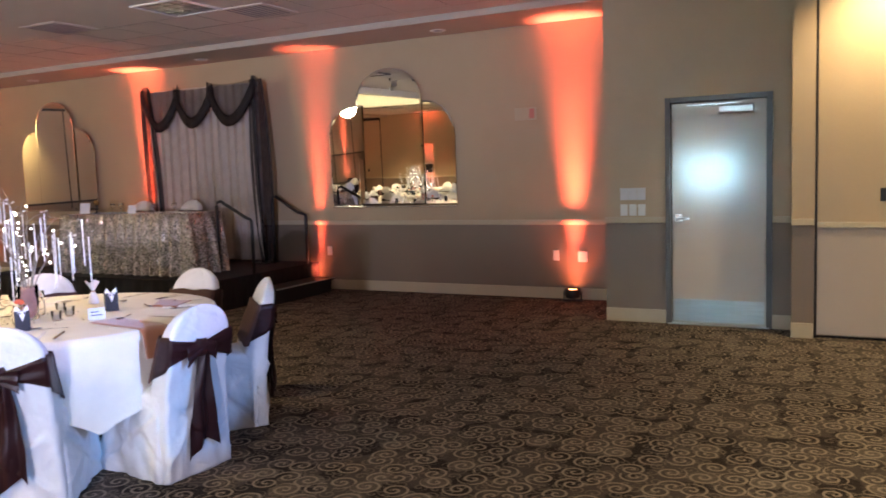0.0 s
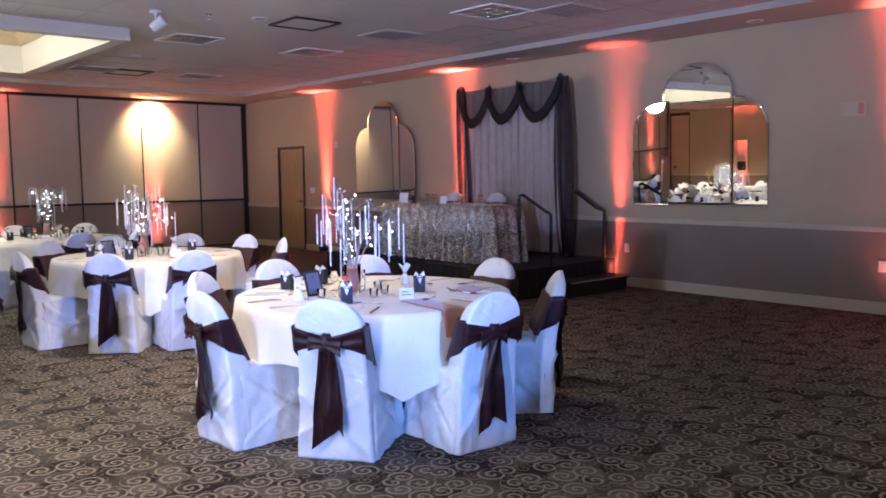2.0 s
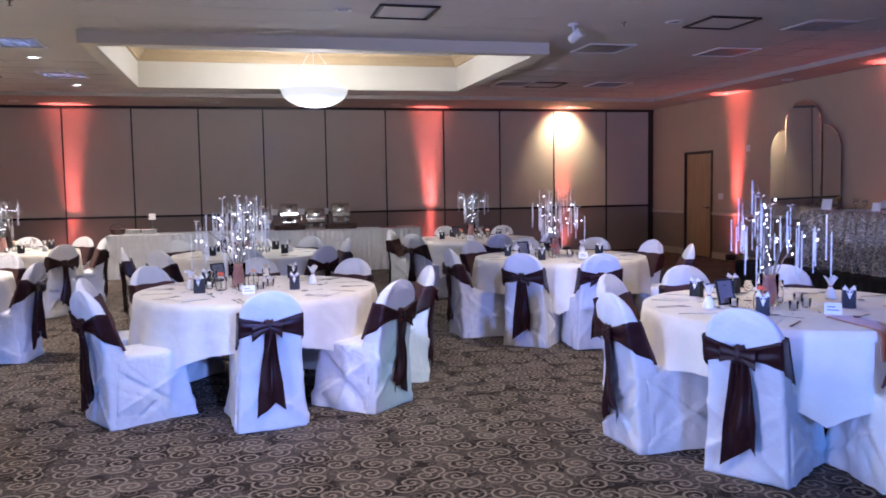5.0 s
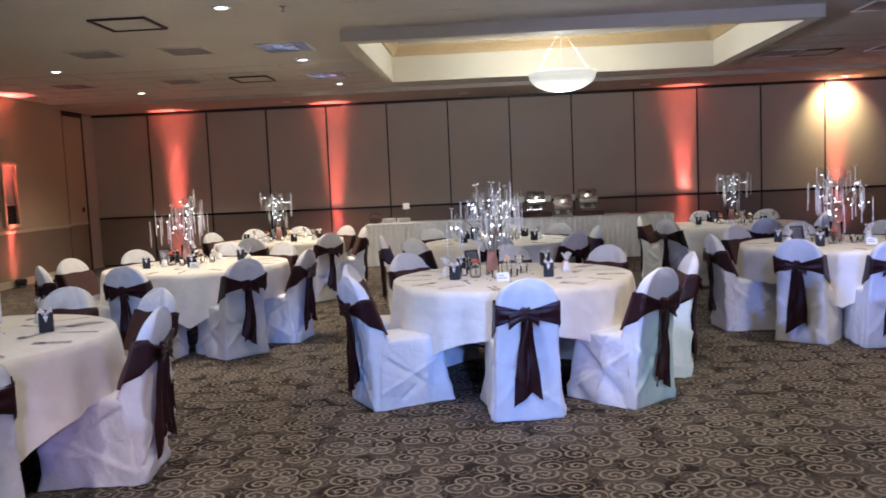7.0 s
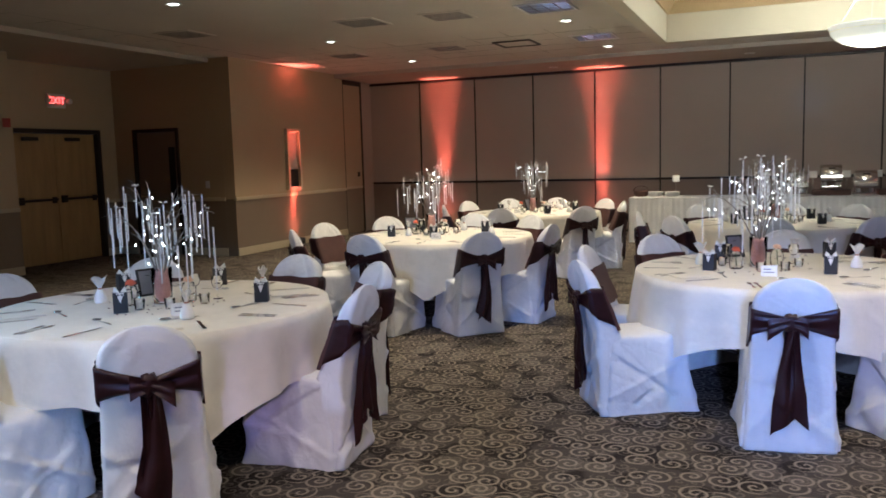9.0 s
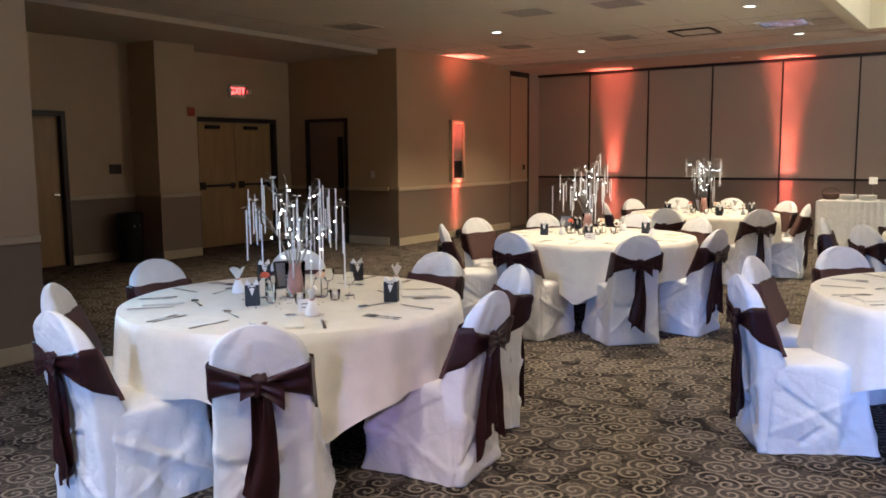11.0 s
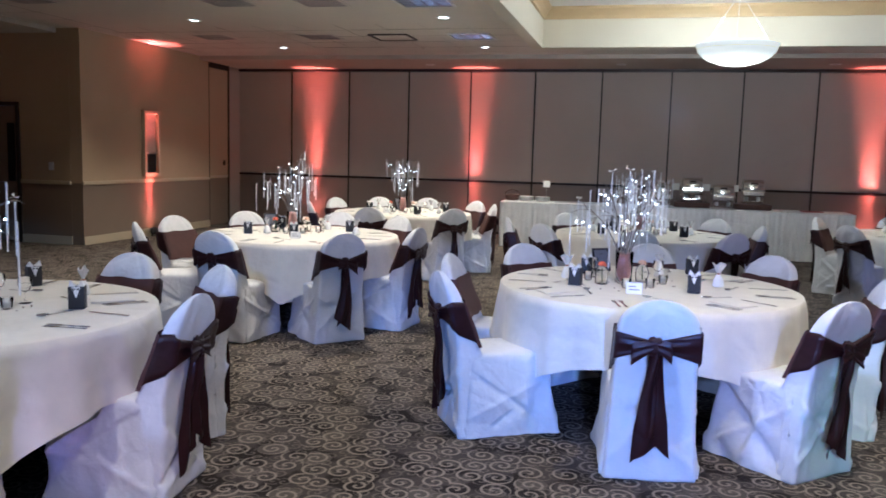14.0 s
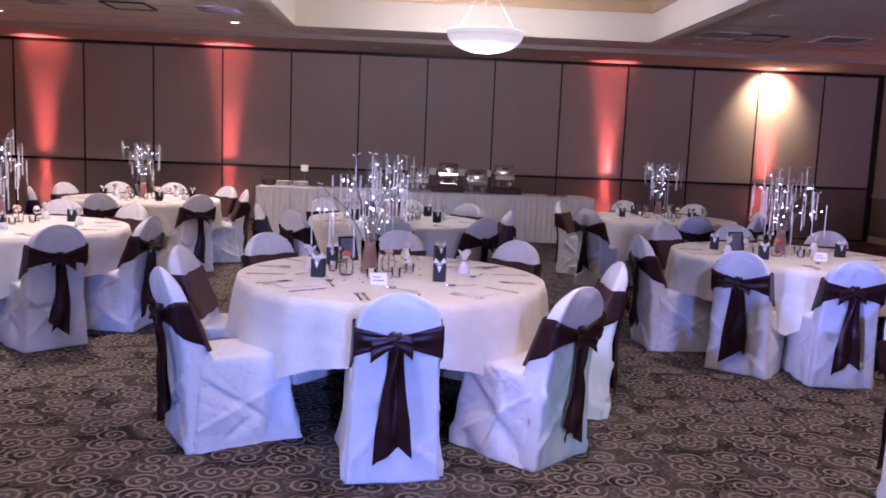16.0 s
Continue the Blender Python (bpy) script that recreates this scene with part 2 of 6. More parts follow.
    large, oval = scrolls(0.150, (0, 0, 0), 3.4, 0.56, 0.15)
    small, _ = scrolls(0.088, (3.3, 1.7, 0), 2.6, 0.50, 0.17)
    blot = add(tree, "ShaderNodeTexNoise", Scale=4.2, Detail=2.0, Roughness=0.5)
    pile = add(tree, "ShaderNodeTexNoise", Scale=420.0, Detail=2.0)
    worn = add(tree, "ShaderNodeTexNoise", Scale=0.55, Detail=3.0)
    for n in (blot, pile, worn):
        link(tree, space.outputs["Object"], n.inputs["Vector"])

    def mix(fac, a, b, kind="MIX"):
        n = add(tree, "ShaderNodeMix", blend=kind)
        for value, index in ((fac, 0), (a, 6), (b, 7)):
            if isinstance(value, (tuple, float)):
                n.inputs[index].default_value = value
            else:
                link(tree, value, n.inputs[index])
        return n.outputs[2]

    spots = add(tree, "ShaderNodeMapRange")
    spots.interpolation_type = "SMOOTHSTEP"
    spots.inputs["From Min"].default_value, spots.inputs["From Max"].default_value = 0.42, 0.52
    link(tree, blot.outputs["Fac"], spots.inputs["Value"])
    ground = mix(spots.outputs["Result"], (0.017, 0.0125, 0.0105, 1), (0.058, 0.047, 0.040, 1))
    half = add(tree, "ShaderNodeMath", op="MULTIPLY")
    half.inputs[1].default_value = 0.55
    link(tree, small, half.inputs[0])
    ground = mix(oval, ground, (0.085, 0.071, 0.058, 1))
    ground = mix(half.outputs[0], ground, (0.170, 0.142, 0.112, 1))
    ground = mix(large, ground, (0.235, 0.196, 0.152, 1))
    fade = add(tree, "ShaderNodeMapRange")
    fade.inputs["From Min"].default_value, fade.inputs["From Max"].default_value = 0.3, 0.7
    fade.inputs["To Min"].default_value, fade.inputs["To Max"].default_value = 0.82, 1.12
    link(tree, worn.outputs["Fac"], fade.inputs["Value"])
    fuzz = add(tree, "ShaderNodeMath", op="MULTIPLY_ADD")
    fuzz.inputs[1].default_value, fuzz.inputs[2].default_value = 0.7, 0.65
    link(tree, pile.outputs["Fac"], fuzz.inputs[0])
    total = add(tree, "ShaderNodeMath", op="MULTIPLY")
    link(tree, fuzz.outputs[0], total.inputs[0])
    link(tree, fade.outputs["Result"], total.inputs[1])
    grey = add(tree, "ShaderNodeCombineColor")
    for i in range(3):
        link(tree, total.outputs[0], grey.inputs[i])
    link(tree, mix(1.0, ground, grey.outputs["Color"], "MULTIPLY"), bsdf.inputs["Base Color"])
    bsdf.inputs["Roughness"].default_value = 0.95
    bsdf.inputs["Specular IOR Level"].default_value = 0.15
    relief = add(tree, "ShaderNodeBump", Strength=0.5, Distance=0.004)
    link(tree, pile.outputs["Fac"], relief.inputs["Height"])
    link(tree, relief.outputs["Normal"], bsdf.inputs["Normal"])
    return m


def sequin_material():
    """Cloth covered with small champagne sequins that each tilt their own way."""
    m, tree, bsdf = nodes_of("sequin_cloth")
    space = add(tree, "ShaderNodeTexCoord")
    cell = add(tree, "ShaderNodeTexVoronoi", Scale=80.0, Randomness=0.9)
    link(tree, space.outputs["Object"], cell.inputs["Vector"])
    tilt = add(tree, "ShaderNodeVectorMath", op="SUBTRACT")
    tilt.inputs[1].default_value = (0.5, 0.5, 0.5)
    link(tree, cell.outputs["Color"], tilt.inputs[0])
    lean = add(tree, "ShaderNodeVectorMath", op="SCALE")
    lean.inputs["Scale"].default_value = 1.05
    link(tree, tilt.outputs["Vector"], lean.inputs[0])
    geo = add(tree, "ShaderNodeNewGeometry")
    total = add(tree, "ShaderNodeVectorMath", op="ADD")
    link(tree, geo.outputs["Normal"], total.inputs[0])
    link(tree, lean.outputs["Vector"], total.inputs[1])
    unit = add(tree, "ShaderNodeVectorMath", op="NORMALIZE")
    link(tree, total.outputs["Vector"], unit.inputs[0])
    link(tree, unit.outputs["Vector"], bsdf.inputs["Normal"])
    ramp = add(tree, "ShaderNodeValToRGB")
    ramp.color_ramp.elements[0].color = (0.26, 0.22, 0.19, 1)
    ramp.color_ramp.elements[1].color = (0.90, 0.84, 0.76, 1)
    part_ = add(tree, "ShaderNodeSeparateColor")
    link(tree, cell.outputs["Color"], part_.inputs["Color"])
    link(tree, part_.outputs["Green"], ramp.inputs["Fac"])
    link(tree, ramp.outputs["Color"], bsdf.inputs["Base Color"])
    bsdf.inputs["Metallic"].default_value = 0.62
    bsdf.inputs["Roughness"].default_value = 0.22
    return m


def glass_material(name, colour=(1, 1, 1), rough=0.03):
    m, tree, bsdf = nodes_of(name)
    bsdf.inputs["Base Color"].default_value = (*colour, 1)
    bsdf.inputs["Transmission Weight"].default_value = 1.0
    bsdf.inputs["Roughness"].default_value = rough
    bsdf.inputs["IOR"].default_value = 1.14
    return m


def sheer_material(name, colour, clear):
    """Thin net that lets part of the view through."""
    m, tree, bsdf = nodes_of(name)
    weave = add(tree, "ShaderNodeTexNoise", Scale=9.0, Detail=3.0)
    space = add(tree, "ShaderNodeTexCoord")
    link(tree, space.outputs["Object"], weave.inputs["Vector"])
    rng = add(tree, "ShaderNodeMapRange")
    rng.inputs["To Min"].default_value, rng.inputs["To Max"].default_value = 1 - clear - 0.12, 1 - clear + 0.12
    link(tree, weave.outputs["Fac"], rng.inputs["Value"])
    link(tree, rng.outputs["Result"], bsdf.inputs["Alpha"])
    bsdf.inputs["Base Color"].default_value = (*colour, 1)
    bsdf.inputs["Roughness"].default_value = 0.7
    return m


CARPET = carpet_material()
WALL = surface("tan_wall_vinyl", (0.46, 0.35, 0.225), 0.55, coarse=0.8, fine=90, vary=0.07, bump=0.25, depth=0.002)
WAINSCOT = surface("brown_wainscot_vinyl", (0.22, 0.165, 0.12), 0.5, coarse=0.8, fine=90, vary=0.08, bump=0.25, depth=0.002)
TRIM = surface("cream_trim_paint", (0.50, 0.42, 0.29), 0.4, coarse=2, fine=40, vary=0.06, bump=0.05)
PANEL = surface("beige_partition_fabric", (0.46, 0.385, 0.325), 0.7, coarse=0.7, fine=160, vary=0.07, bump=0.3, depth=0.002)
PANEL_LOW = surface("brown_partition_fabric", (0.235, 0.18, 0.15), 0.7, coarse=0.7, fine=160, vary=0.08, bump=0.3, depth=0.002)
DARK_METAL = surface("dark_bronze_metal", (0.035, 0.028, 0.026), 0.4, 0.5, coarse=3, fine=40, vary=0.2, bump=0.05)
CEILING = surface("white_ceiling_tile", (0.66, 0.63, 0.58), 0.85, coarse=0.9, fine=140, vary=0.06, bump=0.35, depth=0.003)
BORDER = surface("tan_border_paint", (0.46, 0.41, 0.35), 0.7, coarse=1.0, fine=90, vary=0.06, bump=0.15)
PLASTER = surface("cream_plaster", (0.62, 0.57, 0.46), 0.7, coarse=1.2, fine=80, vary=0.05, bump=0.1)
CROWN = surface("tan_crown_moulding", (0.46, 0.34, 0.18), 0.5, coarse=2, fine=60, vary=0.1, bump=0.08)
WOOD = surface("honey_wood_veneer", (0.40, 0.25, 0.11), 0.4, coarse=1.6, fine=22, vary=0.22, bump=0.08, stretch=(6, 6, 0.7))
GREY_DOOR = surface("grey_painted_door", (0.60, 0.55, 0.48), 0.14, coarse=1.2, fine=70, vary=0.05, bump=0.10)
FRAME_GREY = surface("dark_grey_door_frame", (0.11, 0.11, 0.11), 0.4, coarse=3, fine=50, vary=0.12, bump=0.05)
STEEL = surface("brushed_steel", (0.62, 0.62, 0.62), 0.3, 1.0, coarse=4, fine=120, vary=0.12, bump=0.06, stretch=(1, 1, 12))
CHROME = surface("polished_steel", (0.72, 0.72, 0.73), 0.12, 1.0, coarse=4, fine=60, vary=0.06, bump=0.0)
WHITE_CLOTH = cloth_material("white_cover_cloth", (0.70, 0.69, 0.68), 0.34, 0.0028, 0.013)
IVORY_CLOTH = cloth_material("ivory_table_cloth", (0.77, 0.72, 0.61), 0.60, 0.0030, 0.008)
SATIN = surface("chocolate_satin", (0.024, 0.0070, 0.0072), 0.34, coarse=18, fine=120, vary=0.30, bump=0.3, depth=0.004, sheen=0.0, stretch=(0.6, 1, 2.2))
SATIN.node_tree.nodes["Principled BSDF"].inputs["Specular IOR Level"].default_value = 0.28
SASH_LINING = surface("matte_brown_lining", (0.062, 0.022, 0.017), 0.7, coarse=14, fine=120, vary=0.15, bump=0.2, depth=0.003)
NAPKIN = surface("copper_satin", (0.30, 0.11, 0.045), 0.35, coarse=12, fine=90, vary=0.2, bump=0.3, depth=0.006, sheen=0.4)
BLACK = surface("black_paint", (0.012, 0.012, 0.013), 0.45, coarse=3, fine=60, vary=0.25, bump=0.08)
BLACK_CARD = surface("black_card", (0.015, 0.015, 0.018), 0.55, coarse=6, fine=90, vary=0.2, bump=0.08)
STAGE_CLOTH = surface("black_stage_cloth", (0.010, 0.009, 0.010), 0.85, coarse=3, fine=120, vary=0.25, bump=0.3)
WHITE_CARD = surface("white_card", (0.80, 0.79, 0.76), 0.6, coarse=6, fine=90, vary=0.04, bump=0.05)
PLASTIC = surface("white_plastic", (0.72, 0.71, 0.68), 0.4, coarse=6, fine=80, vary=0.04, bump=0.03)
RED_PAPER = surface("coral_petals", (0.70, 0.13, 0.06), 0.6, coarse=20, fine=90, vary=0.25, bump=0.4, depth=0.01)
PEACH = surface("peach_petals", (0.75, 0.50, 0.34), 0.6, coarse=20, fine=90, vary=0.2, bump=0.4, depth=0.01)
PINK_WATER = surface("rose_glass_filling", (0.62, 0.34, 0.30), 0.3, coarse=12, fine=60, vary=0.25, bump=0.2)
BRANCH = surface("silver_branch_wire", (0.30, 0.27, 0.24), 0.4, 0.4, coarse=20, fine=90, vary=0.2, bump=0.1)
SEQUIN = sequin_material()
GLASS = glass_material("clear_glass")
CRYSTAL = surface("crystal_beads", (0.86, 0.87, 0.90), 0.12, 0.0, coarse=60, fine=260, vary=0.10, bump=0.0, coat=0.8)
MIRROR, _tree, _bsdf = nodes_of("mirror_glass")
_bsdf.inputs["Base Color"].default_value = (0.86, 0.87, 0.86, 1)
_bsdf.inputs["Metallic"].default_value, _bsdf.inputs["Roughness"].default_value = 1.0, 0.015
SHEER_WHITE = sheer_material("white_sheer", (0.46, 0.39, 0.34), 0.16)
SHEER_BROWN = sheer_material("brown_sheer", (0.013, 0.006, 0.006), 0.20)
SHEER_SWAG = sheer_material("brown_sheer_single", (0.020, 0.009, 0.009), 0.55)
TULLE = sheer_material("white_tulle", (0.80, 0.78, 0.74), 0.45)
LED = surface("led_glow", (0.9, 0.9, 0.9), 0.4, bump=0.0, emit=(1.0, 0.96, 0.88), strength=8.0)
BOWL = surface("frosted_bowl_glow", (0.85, 0.82, 0.74), 0.4, coarse=6, fine=40, vary=0.05, bump=0.05, emit=(1.0, 0.90, 0.66), strength=0.55)
LENS = surface("downlight_glow", (0.9, 0.88, 0.8), 0.4, bump=0.0, emit=(1.0, 0.93, 0.78), strength=9.0)
RED_LENS = surface("red_lens_glow", (0.6, 0.1, 0.06), 0.3, bump=0.0, emit=(1.0, 0.22, 0.10), strength=14.0)
EXIT_GLOW = surface("exit_letter_glow", (0.8, 0.1, 0.08), 0.4, bump=0.0, emit=(1.0, 0.06, 0.05), strength=5.0)
DARK_LENS = surface("unlit_louvre", (0.20, 0.20, 0.23), 0.3, 0.3, coarse=4, fine=60, vary=0.1, bump=0.05)
# near-black, painted in place of the darkness behind door and partition
NEAR_BLACK = surface("near_black_void", (0.006, 0.006, 0.007), 0.8, vary=0.2, bump=0.0)


# ---- builders ----
def raw(name, verts, faces, material, parent=None, label="", smooth=True):
    me = bpy.data.meshes.new(name)
    me.from_pydata([tuple(v) for v in verts], [], faces)
    me.materials.append(material)
    if smooth:
        me.polygons.foreach_set("use_smooth", [True] * len(me.polygons))
    me.update()
    ob = new(name, me)
    ob.parent = parent
    return tagged(ob, label)


def part(name, bm, material, parent=None, label="", smooth=False):
    me = bpy.data.meshes.new(name)
    bmesh.ops.recalc_face_normals(bm, faces=bm.faces)
    bm.to_mesh(me)
    bm.free()
    me.materials.append(material)
    if smooth:
        me.polygons.foreach_set("use_smooth", [True] * len(me.polygons))
    ob = new(name, me)
    ob.parent = parent
    return tagged(ob, label)


def box_into(bm, lo, hi, bevel=0.0, m=None):
    """Adds a bevelled box between two corners."""
    lo, hi = Vector(lo), Vector(hi)
    mid, size = (lo + hi) / 2, hi - lo
    made = bmesh.ops.create_cube(bm, size=1.0, matrix=Matrix.Translation(mid) @ Matrix.Diagonal((*size, 1)))
    verts = made["verts"]
    if bevel:
        edges = list({e for v in verts for e in v.link_edges})
        out = bmesh.ops.bevel(bm, geom=edges, offset=bevel, segments=2, affect="EDGES", profile=0.6)
        verts = list({v for f in out["faces"] for v in f.verts} | {v for v in verts if v.is_valid})
    if m is not None:
        bmesh.ops.transform(bm, matrix=m, verts=verts)
    return bm


def box(lo, hi, bevel=0.0, m=None):
    return box_into(bmesh.new(), lo, hi, bevel, m)


def lathe(profile, count=24, cap=True):
    """Verts and faces of a turned form from (radius, height) pairs."""
    verts, faces = [], []
    for r, z in profile:
        for i in range(count):
            a = 2 * math.pi * i / count
            verts.append((r * math.cos(a), r * math.sin(a), z))
    for k in range(len(profile) - 1):
        for i in range(count):
            j = (i + 1) % count
            faces.append((k * count + i, k * count + j, (k + 1) * count + j, (k + 1) * count + i))
    if cap:
        faces.append(tuple(range(count))[::-1])
        faces.append(tuple((len(profile) - 1) * count + i for i in range(count)))
    return verts, faces


def tube(points, radii, sides=6, verts=None, faces=None):
    """A tapered tube along points, added to the given lists."""
    verts = [] if verts is None else verts
    faces = [] if faces is None else faces
    start = len(verts)
    points = [Vector(p) for p in points]
    for k, p in enumerate(points):
        way = (points[min(k + 1, len(points) - 1)] - points[max(k - 1, 0)]).normalized()
        side = way.orthogonal().normalized()
        up = way.cross(side)
        for i in range(sides):
            a = 2 * math.pi * i / sides
            verts.append(p + radii[k] * (math.cos(a) * side + math.sin(a) * up))
    for k in range(len(points) - 1):
        for i in range(sides):
            j = (i + 1) % sides
            faces.append((start + k * sides + i, start + k * sides + j, start + (k + 1) * sides + j, start + (k + 1) * sides + i))
    faces.append(tuple(start + i for i in range(sides))[::-1])
    faces.append(tuple(start + (len(points) - 1) * sides + i for i in range(sides)))
    return verts, faces


def empty(name, label, category, group="", kind=""):
    return tagged(new(name), label, category, group, kind)


def structure(name, label, category, bm=None, material=None):
    ob = part(name, bm, material) if bm else new(name)
    return tagged(ob, label, category, kind="structure")


# ---- room ----
FAR, RIGHT, LEFT = 17.20, 8.72, -8.70
BACK = -5.0
structure("floor", "dark brown banquet carpet with beige scroll pattern", "floor", box((-12.2, BACK - 0.4, -0.1), (9.4, FAR + 0.5, 0)), CARPET)


def ceiling_mesh():
    """Tile grid at 0.61 m with sunk joints, left open over the tray."""
    verts, faces = [], []
    pitch, gap = 0.61, 0.012

    def quad(x0, x1, y0, y1, z0, z1=None):
        z1 = z0 if z1 is None else z1
        n = len(verts)
        verts.extend([(x0, y0, z0), (x1, y0, z0), (x1, y1, z1), (x0, y1, z1)])
        faces.append((n + 3, n + 2, n + 1, n))

    hole = (-2.12, 3.30, 9.76, 13.78)
    xs = [-12.0 + pitch * i for i in range(36)]
    ys = [BACK + pitch * i for i in range(38)]
    for x in xs:
        for y in ys:
            x0, x1, y0, y1 = x, x + pitch, y, y + pitch
            if x0 >= hole[0] and x1 <= hole[1] and y0 >= hole[2] and y1 <= hole[3]:
                continue
            if x0 < hole[1] and x1 > hole[0] and y0 < hole[3] and y1 > hole[2]:
                cuts = []
                if y0 < hole[2]:
                    cuts.append((x0, x1, y0, hole[2]))
                if y1 > hole[3]:
                    cuts.append((x0, x1, hole[3], y1))
                ya, yb = max(y0, hole[2]), min(y1, hole[3])
                if x0 < hole[0]:
                    cuts.append((x0, hole[0], ya, yb))
                if x1 > hole[1]:
                    cuts.append((hole[1], x1, ya, yb))
            else:
                cuts = [(x0, x1, y0, y1)]
            for a, b, c, d in cuts:
                sag = random.uniform(-0.002, 0.002)
                quad(a + gap, b - gap, c + gap, d - gap, CEIL + 0.002 + sag * 0.4)
                quad(a, b, c, c + gap, CEIL)
                quad(a, b, d - gap, d, CEIL)
                quad(a, a + gap, c + gap, d - gap, CEIL)
                quad(b - gap, b, c + gap, d - gap, CEIL)
    n = len(verts)
    for z in (CEIL + 0.9, CEIL + 1.0):
        for x, y in ((-12.3, BACK - 0.4), (9.5, BACK - 0.4), (9.5, FAR + 0.5), (-12.3, FAR + 0.5)):
            verts.append((x, y, z))
    faces.extend([(n, n + 1, n + 2, n + 3), (n + 4, n + 5, n + 6, n + 7), (n, n + 1, n + 5, n + 4), (n + 1, n + 2, n + 6, n + 5), (n + 2, n + 3, n + 7, n + 6), (n + 3, n, n + 4, n + 7)])
    return verts, faces


tagged(raw("ceiling", *ceiling_mesh(), CEILING, smooth=False), "off-white acoustic ceiling tiles in a metal grid", "ceiling", kind="structure")

# dropped border along the far and the mirror wall
bm = bmesh.new()
box_into(bm, (LEFT, 15.55, SOFFIT), (RIGHT, FAR, CEIL + 0.1), 0.01)
box_into(bm, (7.85, 2.52, SOFFIT + 0.001), (RIGHT, 15.549, CEIL + 0.1), 0.01)
box_into(bm, (-11.2, 4.65, SOFFIT + 0.002), (-9.10, 12.15, CEIL + 0.1), 0.01)
structure("ceiling_border", "off-white dropped ceiling border along the walls", "ceiling", bm, BORDER)

# lit tray over the tables
tray = structure("ceiling_tray", "cream recessed ceiling tray with tan crown moulding", "ceiling")
X0, X1, Y0, Y1, RIM, LIP, TOP = -2.12, 3.30, 9.76, 13.78, 3.13, 0.17, 3.72
for name, lo, hi in (("rim", (X0, Y0, RIM), (X1, Y0 + LIP, TOP)), ("rim", (X0, Y1 - LIP, RIM), (X1, Y1, TOP)),
                     ("rim", (X0, Y0 + LIP, RIM), (X0 + LIP, Y1 - LIP, TOP)), ("rim", (X1 - LIP, Y0 + LIP, RIM), (X1, Y1 - LIP, TOP))):
    part(name, box(lo, hi, 0.006), PLASTER, tray)
raw("tray_top", [(X0, Y0, TOP - 0.02), (X1, Y0, TOP - 0.02), (X1, Y1, TOP - 0.02), (X0, Y1, TOP - 0.02)], [(3, 2, 1, 0)], CEILING, tray, smooth=False)


def moulding(a, b, inward, z0, z1, depth):
    """A stepped moulding from a to b."""
    a, b, inward = Vector(a), Vector(b), Vector(inward)
    profile = [(0, z0), (0.25, z0), (0.35, z0 + 0.25 * (z1 - z0)), (0.6, z0 + 0.55 * (z1 - z0)), (0.95, z0 + 0.8 * (z1 - z0)), (1.0, z1), (0, z1)]
    verts, faces = [], []
    along = (b - a).normalized()
    for end, sign in ((a, 1), (b, -1)):
        for d, z in profile:
            p = end + inward * depth * d + along * sign * depth * d
            verts.append((p.x, p.y, z))
    n = len(profile)
    for i in range(n - 1):
        faces.append((i, i + 1, n + i + 1, n + i))
    return verts, faces


xi0, xi1, yi0, yi1 = X0 + LIP, X1 - LIP, Y0 + LIP, Y1 - LIP
for a, b, w in (((xi0, yi1, 0), (xi1, yi1, 0), (0, -1, 0)), ((xi0, yi0, 0), (xi1, yi0, 0), (0, 1, 0)), ((xi0, yi0, 0), (xi0, yi1, 0), (1, 0, 0)), ((xi1, yi0, 0), (xi1, yi1, 0), (-1, 0, 0))):
    raw("crown_moulding", *moulding(a, b, w, 3.53, TOP - 0.021, 0.13), CROWN, tray, smooth=False)


def wall_run(name, label, lo, hi, face, rail=0.92, openings=()):
    """A wall box with upper vinyl, darker wainscot, chair rail and baseboard on its room side. face: 'x-', 'x+', 'y-', 'y+'. openings: (from, to, top) along the wall."""
    w = structure(name, label, "wall")
    axis = 1 if face[0] == "x" else 0
    a0, a1 = lo[axis], hi[axis]
    cuts = sorted(openings)
    spans, at = [], a0
    for o0, o1, top in cuts:
        spans.append((at, o0, 0.0))
        spans.append((o0, o1, top))
        at = o1
    spans.append((at, a1, 0.0))

    def piece(pname, s0, s1, z0, z1, out, material, bevel=0.0):
        if s1 - s0 < 0.003:
            return
        l, h = [lo[0], lo[1], z0], [hi[0], hi[1], z1]
        l[axis], h[axis] = s0, s1
        other = 1 - axis
        if face[1] == "-":
            h[other] = h[other] if not out else l[other] + 0.02
            l[other] -= out
        else:
            l[other] = l[other] if not out else h[other] - 0.02
            h[other] += out
        part(pname, box(l, h, bevel), material, w)

    for s0, s1, top in spans:
        if top == 0.0:
            piece("lower_wall", s0, s1, 0, rail, 0, WAINSCOT)
            piece("upper_wall", s0, s1, rail, CEIL + 0.05, 0, WALL)
            piece("chair_rail", s0, s1, rail - 0.025, rail + 0.03, 0.022, TRIM, 0.006)
            piece("baseboard", s0, s1, 0.0, 0.13, 0.014, TRIM, 0.004)
        elif s1 > s0:
            piece("upper_wall", s0, s1, top, CEIL + 0.05, 0, WALL)
    return w


